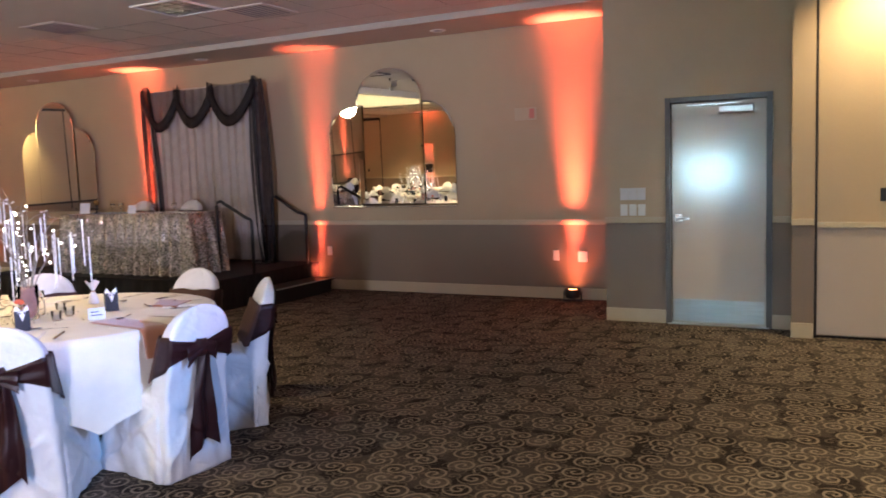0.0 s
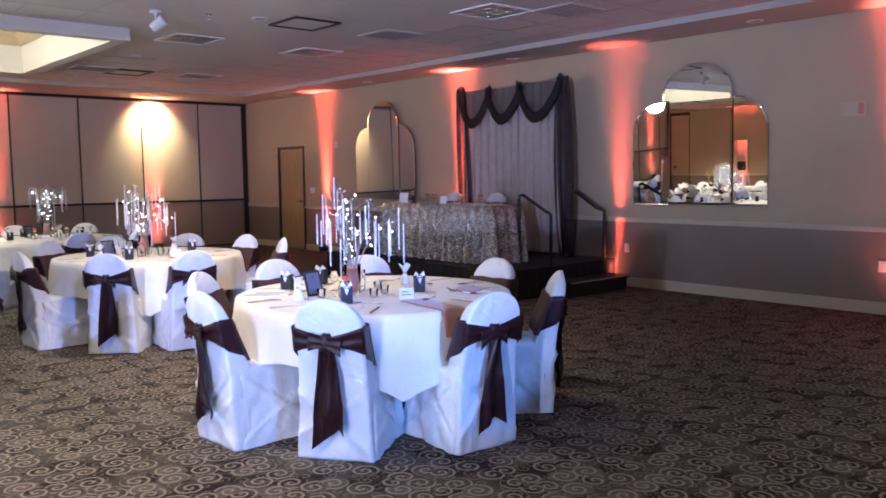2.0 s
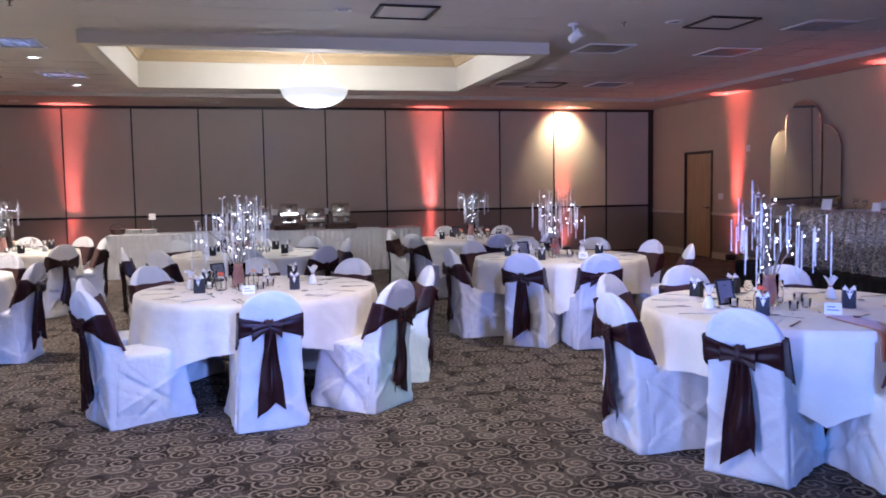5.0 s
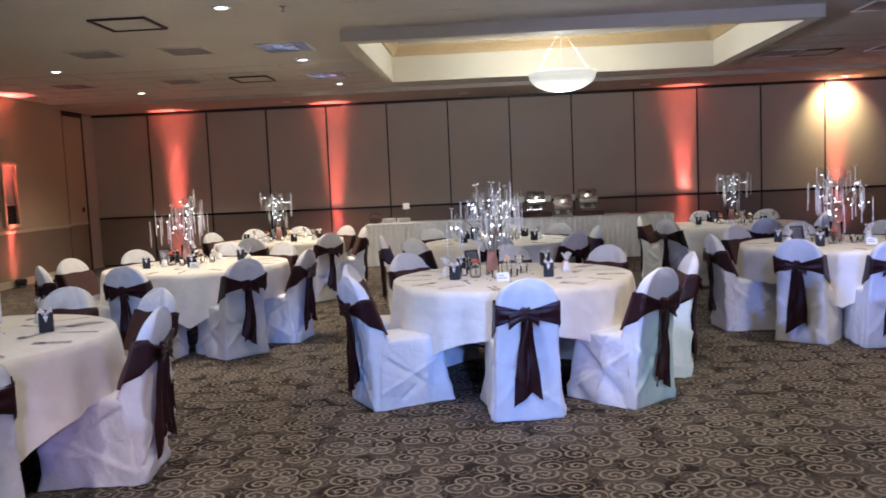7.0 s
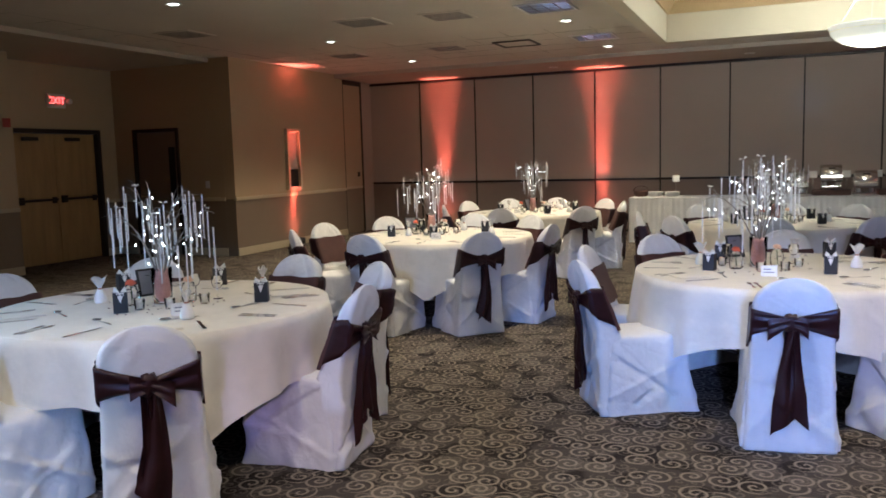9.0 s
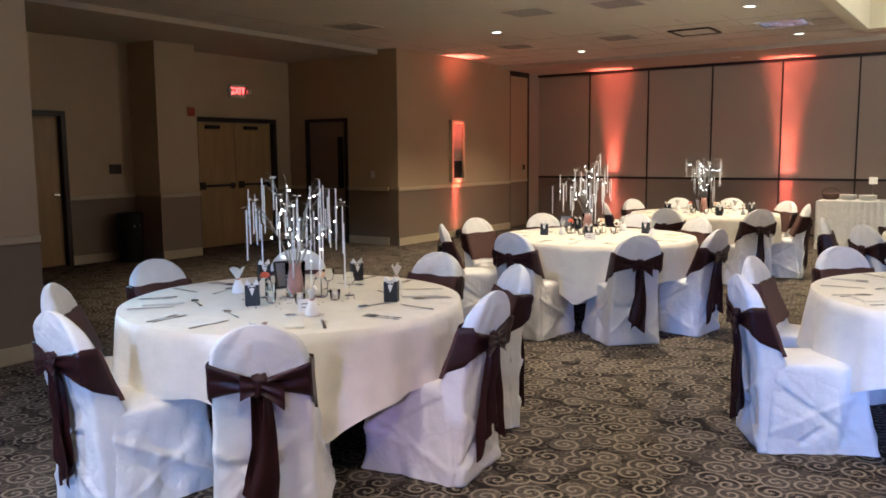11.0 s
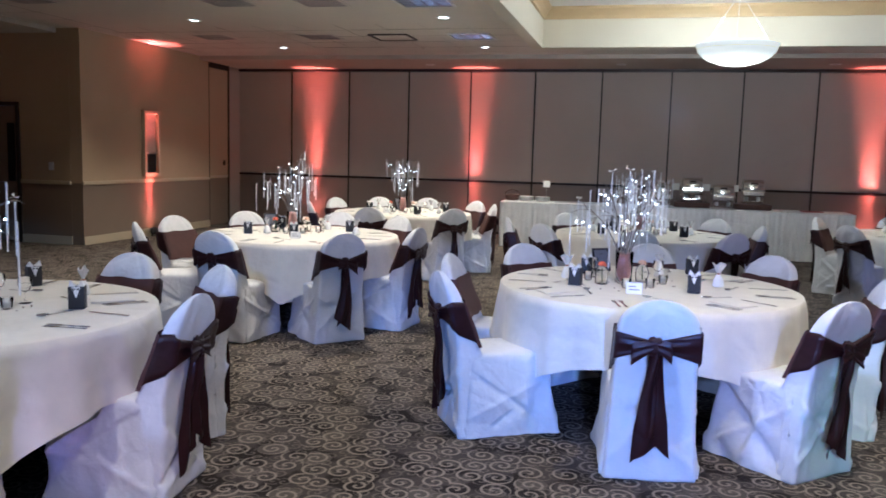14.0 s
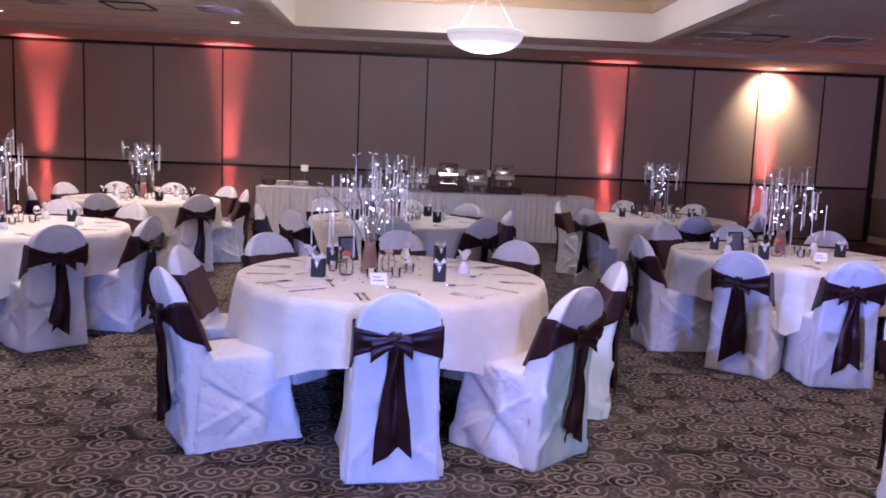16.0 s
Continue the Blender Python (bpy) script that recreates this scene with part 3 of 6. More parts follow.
wall_run("wall_east", "tan vinyl wall with brown wainscot and chair rail", (RIGHT, 2.52, 0), (RIGHT + 0.25, FAR + 0.3, 0), "x-", 0.90, [(14.74, 15.80, 2.17)])
wall_run("wall_east_door", "tan wall with a grey service door", (7.54, 0.80, 0), (7.74, 2.52, 0), "x-", 1.0, [(0.98, 1.93, 2.15)])
structure("wall_return", "tan wall return beside the service door", "wall", box((7.741, 2.30, 0), (9.0, 2.519, CEIL + 0.05)), WALL)
wall_run("pilaster_east", "tan wall pilaster beside a folding partition", (7.20, 0.62, 0), (7.80, 0.799, 0), "x-", 1.0)
wall_run("wall_window", "tan wall with brown wainscot and a small window", (LEFT - 0.2, 12.15, 0), (LEFT, 15.86, 0), "x+", 0.95)
wall_run("wall_alcove_north", "tan alcove wall with a narrow-window door", (-11.4, 12.15, 0), (LEFT - 0.201, 12.35, 0), "y-", 0.95, [(-10.79, -9.80, 2.17)])
wall_run("wall_alcove_west", "tan alcove wall with wooden double doors", (-11.4, 4.651, 0), (-11.2, 12.149, 0), "x+", 0.95, [(6.80, 7.80, 2.17), (9.98, 11.78, 2.17)])
wall_run("pilaster_west", "tan wall pilaster with a fire alarm", (-11.199, 8.85, 0), (-10.56, 9.56, 0), "x+", 0.95)
wall_run("wall_near_west", "tan wall beside the entrance alcove", (-6.60, BACK, 0), (-6.35, 4.70, 0), "x+", 0.92)
structure("wall_alcove_south", "plain tan wall closing the alcove", "wall", box((-11.4, 4.30, 0), (-6.601, 4.65, CEIL + 0.05)), WALL)
structure("wall_back", "plain tan wall behind the floor", "wall", box((-6.35, BACK - 0.25, 0), (9.0, BACK, CEIL + 0.05)), WALL)

# folding partition on the far side: fourteen panels in a dark frame
PITCH = 1.26
wall_north = structure("wall_north", "beige folding partition wall with dark seams", "wall")
part("track", box((-8.86, FAR - 0.04, 3.15), (8.72, FAR + 0.12, SOFFIT - 0.002), 0.004), DARK_METAL, wall_north)
part("backing", box((-9.0, FAR + 0.05, 0), (8.72, FAR + 0.2, 3.149)), NEAR_BLACK, wall_north)
up = box((-PITCH / 2 + 0.012, FAR, 1.05), (PITCH / 2 - 0.012, FAR + 0.045, 3.145), 0.006)
low = box((-PITCH / 2 + 0.012, FAR + 0.001, 0.03), (PITCH / 2 - 0.012, FAR + 0.045, 1.005), 0.006)
rail = box((-PITCH / 2 + 0.004, FAR - 0.012, 1.006), (PITCH / 2 - 0.004, FAR + 0.04, 1.049), 0.005)
seam = box((-0.014, FAR - 0.010, 0.02), (0.014, FAR + 0.04, 3.149), 0.004)
masters = [part("panel", up, PANEL, wall_north), part("lower_panel", low, PANEL_LOW, wall_north), part("panel_rail", rail, DARK_METAL, wall_north), part("seam_strip", seam, DARK_METAL, wall_north)]
for k in range(14):
    for m in masters:
        ob = m if k == 0 else new(m.name.split(".")[0], m.data)
        ob.parent = wall_north
        ob.location.x = (k - 6.5) * PITCH if m is not masters[3] else (k - 7) * PITCH
bm = box((8.60, FAR - 0.02, 0), (8.719, FAR + 0.04, 3.149), 0.004)
part("end_post", bm, DARK_METAL, wall_north)

# pocket panel beside the window wall
pocket = structure("pocket_panel", "tan partition pocket door with dark edges", "wall")
part("panel", box((LEFT - 0.06, 15.90, 1.0), (LEFT - 0.012, 16.62, 3.10), 0.005), WALL, pocket)
part("lower_panel", box((LEFT - 0.06, 15.90, 0.02), (LEFT - 0.014, 16.62, 0.95), 0.005), WAINSCOT, pocket)
part("rail", box((LEFT - 0.06, 15.90, 0.951), (LEFT - 0.002, 16.62, 0.999), 0.004), TRIM, pocket)
part("frame", box((LEFT - 0.2, 15.861, 0), (LEFT - 0.004, 15.899, SOFFIT), 0.004), DARK_METAL, pocket)
part("frame", box((LEFT - 0.2, 16.621, 0), (LEFT - 0.002, 16.68, SOFFIT), 0.004), DARK_METAL, pocket)
part("header", box((LEFT - 0.2, 15.90, 3.101), (LEFT - 0.002, 16.62, SOFFIT), 0.004), DARK_METAL, pocket)
part("backing", box((LEFT - 0.25, 16.68, 0), (LEFT - 0.05, FAR + 0.05, SOFFIT)), PANEL, pocket)
part("lock", box((LEFT - 0.013, 16.42, 1.20), (LEFT + 0.004, 16.50, 1.30), 0.006), DARK_METAL, pocket)

# folding partition beside the service door
side = structure("partition_east", "tan folding partition panels in dark edges", "wall")
for k in range(5):
    y1 = 0.60 - k * 1.22
    part("panel", box((7.24, y1 - 1.20, 1.0), (7.30, y1, CEIL - 0.05), 0.005), WALL, side)
    part("lower_panel", box((7.242, y1 - 1.20, 0.03), (7.30, y1, 0.95), 0.005), PANEL, side)
    part("rail", box((7.225, y1 - 1.20, 0.951), (7.30, y1, 0.999), 0.005), TRIM, side)
    part("seam_strip", box((7.22, y1 + 0.001, 0.01), (7.31, y1 + 0.018, CEIL - 0.04), 0.003), DARK_METAL, side)
part("pull", box((7.232, 0.02, 1.17), (7.241, 0.13, 1.28), 0.004), BLACK, side)
structure("wall_close", "plain tan wall behind the partition", "wall", box((7.35, BACK, 0), (7.6, 0.61, CEIL + 0.05)), WALL)


# ---- doors, window, mirrors ----
def door_frame(w, axis, at, a0, a1, top, depth, thick=0.05):
    """Two jambs and a head round an opening; the wall face lies at 'at'."""
    def bar(name, s0, s1, z0, z1):
        lo, hi = (at - depth, s0, z0), (at + depth, s1, z1)
        if axis == "y":
            lo, hi = (s0, at - depth, z0), (s1, at + depth, z1)
        part(name, box(lo, hi, 0.005), w["frame"], w["root"])
    bar("jamb", a0, a0 + thick, 0, top)
    bar("jamb", a1 - thick, a1, 0, top)
    bar("frame_head", a0 + thick, a1 - thick, top - thick, top)


door_1 = structure("door_1", "grey painted service door with steel kickplate", "door")
door_frame({"frame": FRAME_GREY, "root": door_1}, "x", 7.55, 0.98, 1.93, 2.15, 0.035)
leaf = part("leaf", box((7.56, 1.035, 0.012), (7.60, 1.875, 2.095), 0.004), GREY_DOOR, door_1)
part("kickplate", box((7.554, 1.05, 0.03), (7.559, 1.86, 0.24), 0.002), STEEL, leaf, "brushed steel kickplate")
part("closer_body", box((7.50, 1.14, 1.98), (7.559, 1.44, 2.05), 0.01), STEEL, leaf)
part("closer_arm", box((7.47, 1.25, 2.055), (7.50, 1.72, 2.075), 0.004), STEEL, leaf)
bm = bmesh.new()
box_into(bm, (7.545, 1.775, 0.98), (7.559, 1.845, 1.06), 0.006)
box_into(bm, (7.49, 1.80, 1.01), (7.548, 1.82, 1.03), 0.006)
box_into(bm, (7.485, 1.70, 1.008), (7.503, 1.825, 1.032), 0.007)
part("lever_handle", bm, CHROME, leaf, "chrome lever handle")
part("threshold", box((7.51, 1.0, 0.0), (7.62, 1.91, 0.011), 0.003), STEEL, door_1)
# solid block added behind the leaf, its black stands in for unlit space
structure("block_behind_door", "near-black block standing in for the darkness behind the service door", "wall", box((7.64, 0.985, 0), (7.73, 1.925, 2.14)), NEAR_BLACK)

door_2 = structure("door_2", "honey wood veneer door in a dark frame", "door")
door_frame({"frame": DARK_METAL, "root": door_2}, "x", RIGHT + 0.01, 14.74, 15.80, 2.17, 0.03)
leaf = part("leaf", box((RIGHT + 0.015, 14.795, 0.012), (RIGHT + 0.06, 15.745, 2.115), 0.004), WOOD, door_2)
bm = bmesh.new()
box_into(bm, (RIGHT - 0.05, 14.86, 1.0), (RIGHT + 0.014, 14.90, 1.04), 0.006)
box_into(bm, (RIGHT - 0.055, 14.86, 1.005), (RIGHT - 0.035, 15.0, 1.03), 0.006)
part("lever_handle", bm, CHROME, leaf)

door_3 = structure("door_3", "pair of honey wood doors with panic bars", "door")
door_frame({"frame": DARK_METAL, "root": door_3}, "x", -11.21, 9.98, 11.78, 2.17, 0.05, 0.07)
for y0, y1 in ((10.055, 10.876), (10.884, 11.705)):
    leaf = part("leaf", box((-11.30, y0, 0.012), (-11.25, y1, 2.095), 0.004), WOOD, door_3)
    bm = bmesh.new()
    box_into(bm, (-11.249, y0 + 0.05, 0.98), (-11.20, y0 + 0.15, 1.10), 0.008)
    box_into(bm, (-11.249, y1 - 0.12, 0.98), (-11.21, y1 - 0.05, 1.08), 0.008)
    box_into(bm, (-11.19, y0 + 0.06, 1.02), (-11.165, y1 - 0.06, 1.06), 0.008)
    part("panic_bar", bm, DARK_METAL, leaf, "dark metal panic bar")
    part("closer_body", box((-11.249, y0 + 0.2, 1.98), (-11.19, y0 + 0.48, 2.04), 0.01), DARK_METAL, leaf)

door_4 = structure("door_4", "dark door with a narrow vision panel", "door")
door_frame({"frame": DARK_METAL, "root": door_4}, "y", 12.16, -10.79, -9.80, 2.17, 0.04, 0.06)
leaf = part("leaf", box((-10.725, 12.17, 0.012), (-9.865, 12.22, 2.105), 0.004), WAINSCOT, door_4)
part("vision_panel", box((-10.05, 12.158, 0.95), (-9.92, 12.169, 1.85), 0.003), NEAR_BLACK, leaf, "dark narrow glass pane")
bm = bmesh.new()
box_into(bm, (-10.66, 12.11, 1.0), (-10.62, 12.169, 1.05), 0.006)
box_into(bm, (-10.66, 12.10, 1.005), (-10.52, 12.12, 1.035), 0.006)
part("lever_handle", bm, CHROME, leaf)

door_5 = structure("door_5", "brown wooden door in a dark frame", "door")
door_frame({"frame": DARK_METAL, "root": door_5}, "x", -11.21, 6.80, 7.80, 2.17, 0.05, 0.07)
leaf = part("leaf", box((-11.30, 6.875, 0.012), (-11.25, 7.725, 2.095), 0.004), WOOD, door_5)
part("lever_handle", box((-11.249, 7.58, 0.99), (-11.19, 7.68, 1.04), 0.01), CHROME, leaf)

window_1 = structure("window_1", "small cream-framed window with dark lower pane", "window")
for lo, hi in (((LEFT - 0.001, 13.66, 1.03), (LEFT + 0.068, 13.72, 2.15)), ((LEFT - 0.001, 14.06, 1.03), (LEFT + 0.068, 14.12, 2.15)),
               ((LEFT - 0.001, 13.721, 2.09), (LEFT + 0.068, 14.059, 2.15)), ((LEFT - 0.001, 13.721, 1.03), (LEFT + 0.068, 14.059, 1.09))):
    part("window_frame", box(lo, hi, 0.006), TRIM, window_1)
part("mullion", box((LEFT, 13.721, 1.41), (LEFT + 0.028, 14.059, 1.44), 0.004), STEEL, window_1)
part("pane", box((LEFT + 0.002, 13.721, 1.441), (LEFT + 0.010, 14.059, 2.089)), PANEL, window_1, "beige shaded pane")
part("pane", box((LEFT + 0.002, 13.721, 1.091), (LEFT + 0.010, 14.059, 1.409)), BLACK, window_1, "dark glass pane")


def arch_outline(y0, y1, z0, spring, top, steps=20):
    """Outline with a flat foot and rounded shoulders."""
    mid, half = (y0 + y1) / 2, (y1 - y0) / 2
    pts = [(y0, z0), (y1, z0)]
    for i in range(steps + 1):
        a = math.pi * i / steps
        pts.append((mid + half * math.cos(a), spring + (top - spring) * math.sin(a)))
    return pts


def shoulder_outline(y0, y1, z0, top, r, steps=8):
    pts = [(y0, z0), (y1, z0)]
    for cy, a0 in ((y1 - r, 0), (y0 + r, math.pi / 2)):
        for i in range(steps + 1):
            a = a0 + math.pi / 2 * i / steps
            pts.append((cy + r * math.cos(a), top - r + r * math.sin(a)))
    return pts


def mirror_pane(name, outline, x, parent, bevel=0.035):
    """A pane of mirror glass with a cut edge, standing off the wall."""
    n = len(outline)
    cy = sum(p[0] for p in outline) / n
    cz = sum(p[1] for p in outline) / n
    verts, faces = [], []
    for depth, inset in ((0.0, 0.0), (0.006, 0.0), (0.0085, bevel)):
        for y, z in outline:
            d = math.hypot(y - cy, z - cz)
            k = (d - inset) / d
            verts.append((x - depth, cy + (y - cy) * k, cz + (z - cz) * k))
    for ring in range(2):
        for i in range(n):
            j = (i + 1) % n
            faces.append((ring * n + i, ring * n + j, (ring + 1) * n + j, (ring + 1) * n + i))
    faces.append(tuple(2 * n + i for i in range(n)))
    return raw(name, verts, faces, MIRROR, parent, smooth=False)


def wall_mirror(y0, y1, foot, yaw, wing_yaw, proud, label, group):
    """Arched mirror of three panes: two low wings and a tall centre."""
    root = empty("wall_mirror", label, "mirror", group)
    w = y1 - y0
    a, b = y0 + w * 0.24, y1 - w * 0.24
    right_wing = [(q, z) for q, z in shoulder_outline(y0, y1, foot, 2.43, 0.42) if q < (a + b) / 2]
    right_wing = [right_wing[0], (a + 0.10, foot), (a + 0.10, 2.43)] + right_wing[1:]
    left_wing = [(y0 + y1 - q, z) for q, z in right_wing][::-1]
    mirror_pane("wing_pane", right_wing, RIGHT - 0.003, root, 0.025)
    wing = mirror_pane("wing_pane", left_wing, RIGHT - 0.003, root, 0.025)
    seam = Vector((RIGHT - 0.003, b, foot))
    wing.matrix_basis = Matrix.Translation(seam) @ Matrix.Rotation(radians(wing_yaw), 4, "Z") @ Matrix.Rotation(radians(1.6 * wing_yaw), 4, "Y") @ Matrix.Translation(-seam)
    mirror_pane("tall_pane", arch_outline(a, b, foot + 0.004, 2.46, 2.87), RIGHT - 0.021, root, 0.03)
    part("sill", box((RIGHT - 0.03, y0 + 0.01, foot - 0.018), (RIGHT - 0.002, y1 - 0.01, foot - 0.001), 0.004), CHROME, root)
    # the mirror leans forward a little from its foot and is not quite parallel to the wall
    hinge = Vector((RIGHT - 0.003, (y0 + y1) / 2, foot))
    root.matrix_basis = Matrix.Translation(hinge - Vector((proud, 0, 0))) @ Matrix.Rotation(radians(yaw), 4, "Z") @ Matrix.Rotation(radians(-0.78), 4, "Y") @ Matrix.Translation(-hinge)
    return root


wall_mirror(4.72, 6.57, 1.12, 0.6, -1.0, 0.012, "arched wall mirror with cut glass edges beside the stage", "wall mirrors")
wall_mirror(11.03, 12.88, 1.12, -2.6, 0.0, 0.044, "arched wall mirror with cut glass edges near the head table", "wall mirrors")


# ---- ceiling things ----
def downlight(x, y, z, lit):
    root = empty("downlight", "lit recessed ceiling downlight" if lit else "unlit recessed ceiling downlight", "downlight", "recessed downlights")
    root.location = (x, y, z)
    v, f = lathe([(0.060, 0.0), (0.066, -0.004), (0.082, -0.010), (0.092, -0.006), (0.094, 0.004)], 20, False)
    raw("trim_ring", v, f, PLASTIC, root)
    v, f = lathe([(0.062, 0.012), (0.058, -0.0015), (0.03, -0.003), (0.004, -0.003)], 20, True)
    raw("lens", v, f, LENS if lit else DARK_LENS, root)


# the near fittings are added too, one for each unseen fill lamp
for x, y in LIT + NEAR_FILL:
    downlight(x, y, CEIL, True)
for x, y in ((4.14, 11.82), (4.19, 8.32), (0.58, 8.32), (4.14, 14.6)):
    downlight(x, y, CEIL, False)
for x, y in ((8.38, 4.75), (8.36, 8.45), (8.36, 12.0), (8.36, 15.0), (-0.9, 16.4), (2.6, 16.4), (-4.4, 16.4), (6.50, 16.74)):
    downlight(x, y, SOFFIT, x == 6.50)


def troffer(x, y, turn=0):
    """Unlit ceiling light with a deep cell louvre."""
    root = empty("ceiling_light", "unlit fluorescent ceiling light with cell louvre", "ceiling light", "louvre lights")
    root.matrix_basis = pose(x, y, CEIL, 0, 0, turn)
    bm = bmesh.new()
    for lo, hi in (((-0.32, -0.32, -0.012), (0.32, -0.29, 0.004)), ((-0.32, 0.29, -0.012), (0.32, 0.32, 0.004)), ((-0.32, -0.29, -0.012), (-0.29, 0.29, 0.004)), ((0.29, -0.29, -0.012), (0.32, 0.29, 0.004))):
        box_into(bm, lo, hi, 0.003)
    part("frame", bm, PLASTIC, root)
    for i in (-1, 0, 1):
        part("louvre_blade", box((i * 0.145 - 0.006, -0.289, -0.008), (i * 0.145 + 0.006, 0.289, 0.003)), CHROME, root)
        part("louvre_blade", box((-0.289, i * 0.145 - 0.006, -0.009), (0.289, i * 0.145 + 0.006, 0.0025)), CHROME, root)
    part("reflector", box((-0.289, -0.289, -0.003), (0.289, 0.289, 0.0015)), DARK_LENS, root)


for x, y in ((-2.97, 10.67), (-2.97, 13.40), (4.14, 10.02), (5.95, 10.04), (5.93, 6.45), (4.12, 13.55), (5.85, 13.50)):
    troffer(x, y)


def air_vent(x, y, dark=True):
    root = empty("ceiling_vent", "square ceiling air vent with a dark slot", "vent", "ceiling vents")
    root.location = (x, y, CEIL)
    for lo, hi in (((-0.30, -0.30, -0.020), (0.30, -0.275, 0.002)), ((-0.30, 0.275, -0.020), (0.30, 0.30, 0.002)), ((-0.30, -0.275, -0.020), (-0.275, 0.275, 0.002)), ((0.275, -0.275, -0.020), (0.30, 0.275, 0.002))):
        part("slot_edge", box(lo, hi, 0.003), DARK_METAL, root)
    part("face_plate", box((-0.25, -0.25, -0.012), (0.25, 0.25, 0.0025), 0.004), CEILING, root)


for x, y in ((-4.18, 13.37), (-4.16, 8.81), (4.72, 8.25), (1.19, 8.29), (4.72, 13.62)):
    air_vent(x, y)


def speaker_grille(x, y):
    root = empty("ceiling_grille", "flush grey ceiling grille with fine slats", "grille", "ceiling grilles")
    root.location = (x, y, CEIL)
    part("frame", box((-0.29, -0.29, -0.006), (0.29, 0.29, 0.003), 0.003), CEILING, root)
    for i in range(7):
        part("slat", box((-0.25, -0.22 + i * 0.07, -0.011), (0.25, -0.20 + i * 0.07, -0.0055), 0.001), DARK_LENS, root)


for x, y in ((-5.33, 10.48), (-5.31, 13.29), (-7.05, 13.20), (-7.77, 10.02), (5.96, 8.25), (6.53, 5.90), (-4.2, 10.6)):
    speaker_grille(x, y)


def sprinkler(x, y):
    root = empty("sprinkler", "small steel fire sprinkler head", "sprinkler", "ceiling sprinklers")
    root.location = (x, y, CEIL)
    raw("rose", *lathe([(0.035, 0.003), (0.034, -0.006), (0.02, -0.010), (0.012, -0.012)], 14), CHROME, root)
    raw("nozzle", *lathe([(0.010, -0.011), (0.010, -0.045), (0.022, -0.048), (0.022, -0.052)], 10), CHROME, root)


for x, y in ((3.64, 8.42), (-2.43, 8.40)):
    sprinkler(x, y)

# spotlight on the ceiling
root = empty("ceiling_spotlight", "white swivelling ceiling spotlight", "spotlight")
root.location = (3.13, 8.60, CEIL)
raw("base", *lathe([(0.06, 0.003), (0.06, -0.02), (0.02, -0.025), (0.012, -0.09)], 16), PLASTIC, root)
ob = raw("head", *lathe([(0.03, -0.08), (0.05, -0.07), (0.055, 0.06), (0.06, 0.09), (0.045, 0.085)], 16), PLASTIC, root)
ob.matrix_basis = pose(0.03, 0.02, -0.13, 55, 0, 40)

# pendant bowl in the tray
root = empty("pendant_lamp", "glowing frosted glass bowl pendant in the ceiling tray", "pendant lamp")
root.location = (0.58, 11.75, -0.05)
prof = []
for i in range(11):
    a = math.pi / 2 * i / 10
    prof.append((max(0.455 * math.sin(a), 0.012), 2.93 - 0.22 * math.cos(a)))
inner = [(r * 0.97, z + 0.012) for r, z in reversed(prof)]
v, f = lathe(prof + [(0.475, 2.955), (0.455, 2.962)] + inner, 48, True)
raw("bowl", v, f, BOWL, root)
v, f = lathe([(0.432, 2.889), (0.444, 2.888), (0.452, 2.901), (0.444, 2.903)], 48, False)
raw("band", v, f, CROWN, root)
for i in range(3):
    a = 2 * math.pi * i / 3 + 0.4
    v, f = tube([(0.46 * math.cos(a), 0.46 * math.sin(a), 2.95), (0.03 * math.cos(a), 0.03 * math.sin(a), 3.52)], [0.003, 0.003])
    raw("rod", v, f, STEEL, root)
raw("stem", *lathe([(0.012, 3.51), (0.012, 3.715), (0.07, 3.72), (0.075, 3.748)], 14), CROWN, root)

# ---- wall things ----
root = empty("exit_sign", "lit red exit sign over the double doors", "exit sign")
root.location = (-11.2, 10.91, 2.62)
part("housing", box((0.002, -0.17, -0.11), (0.05, 0.17, 0.11), 0.008), PLASTIC, root)
bm = bmesh.new()
curve = bpy.data.curves.new("letters", "FONT")
curve.body, curve.size, curve.extrude, curve.align_x, curve.align_y = "EXIT", 0.15, 0.004, "CENTER", "CENTER"
text = bpy.data.objects.new("letters", curve)
scene.collection.objects.link(text)
bpy.context.view_layer.update()
me = bpy.data.meshes.new_from_object(text.evaluated_get(bpy.context.evaluated_depsgraph_get()))
bpy.data.objects.remove(text)
me.materials.clear()
me.materials.append(EXIT_GLOW)
ob = new("letters", me)
ob.parent = root
ob.matrix_basis = pose(0.053, 0, 0, 90, 0, 90)
for s in (-1, 1):
    raw("emergency_lamp", *lathe([(0.03, 0), (0.045, 0.02), (0.045, 0.06), (0.035, 0.07)], 14), PLASTIC, root).matrix_basis = pose(0.05, s * 0.21, 0.0, 0, 90, 0)

RED_BAR = surface("faded_red_print", (0.55, 0.20, 0.17), 0.5, coarse=8, fine=60, vary=0.1, bump=0.0)
root = empty("sign_plate", "small pale sign plate on the tan wall", "sign")
root.location = (RIGHT - 0.002, 3.79, 2.18)
part("plate", box((-0.04, -0.13, -0.07), (0, 0.13, 0.07), 0.006), TRIM, root)
part("bar", box((-0.042, -0.115, -0.055), (-0.0405, -0.055, 0.055)), RED_BAR, root, "faded red bar")


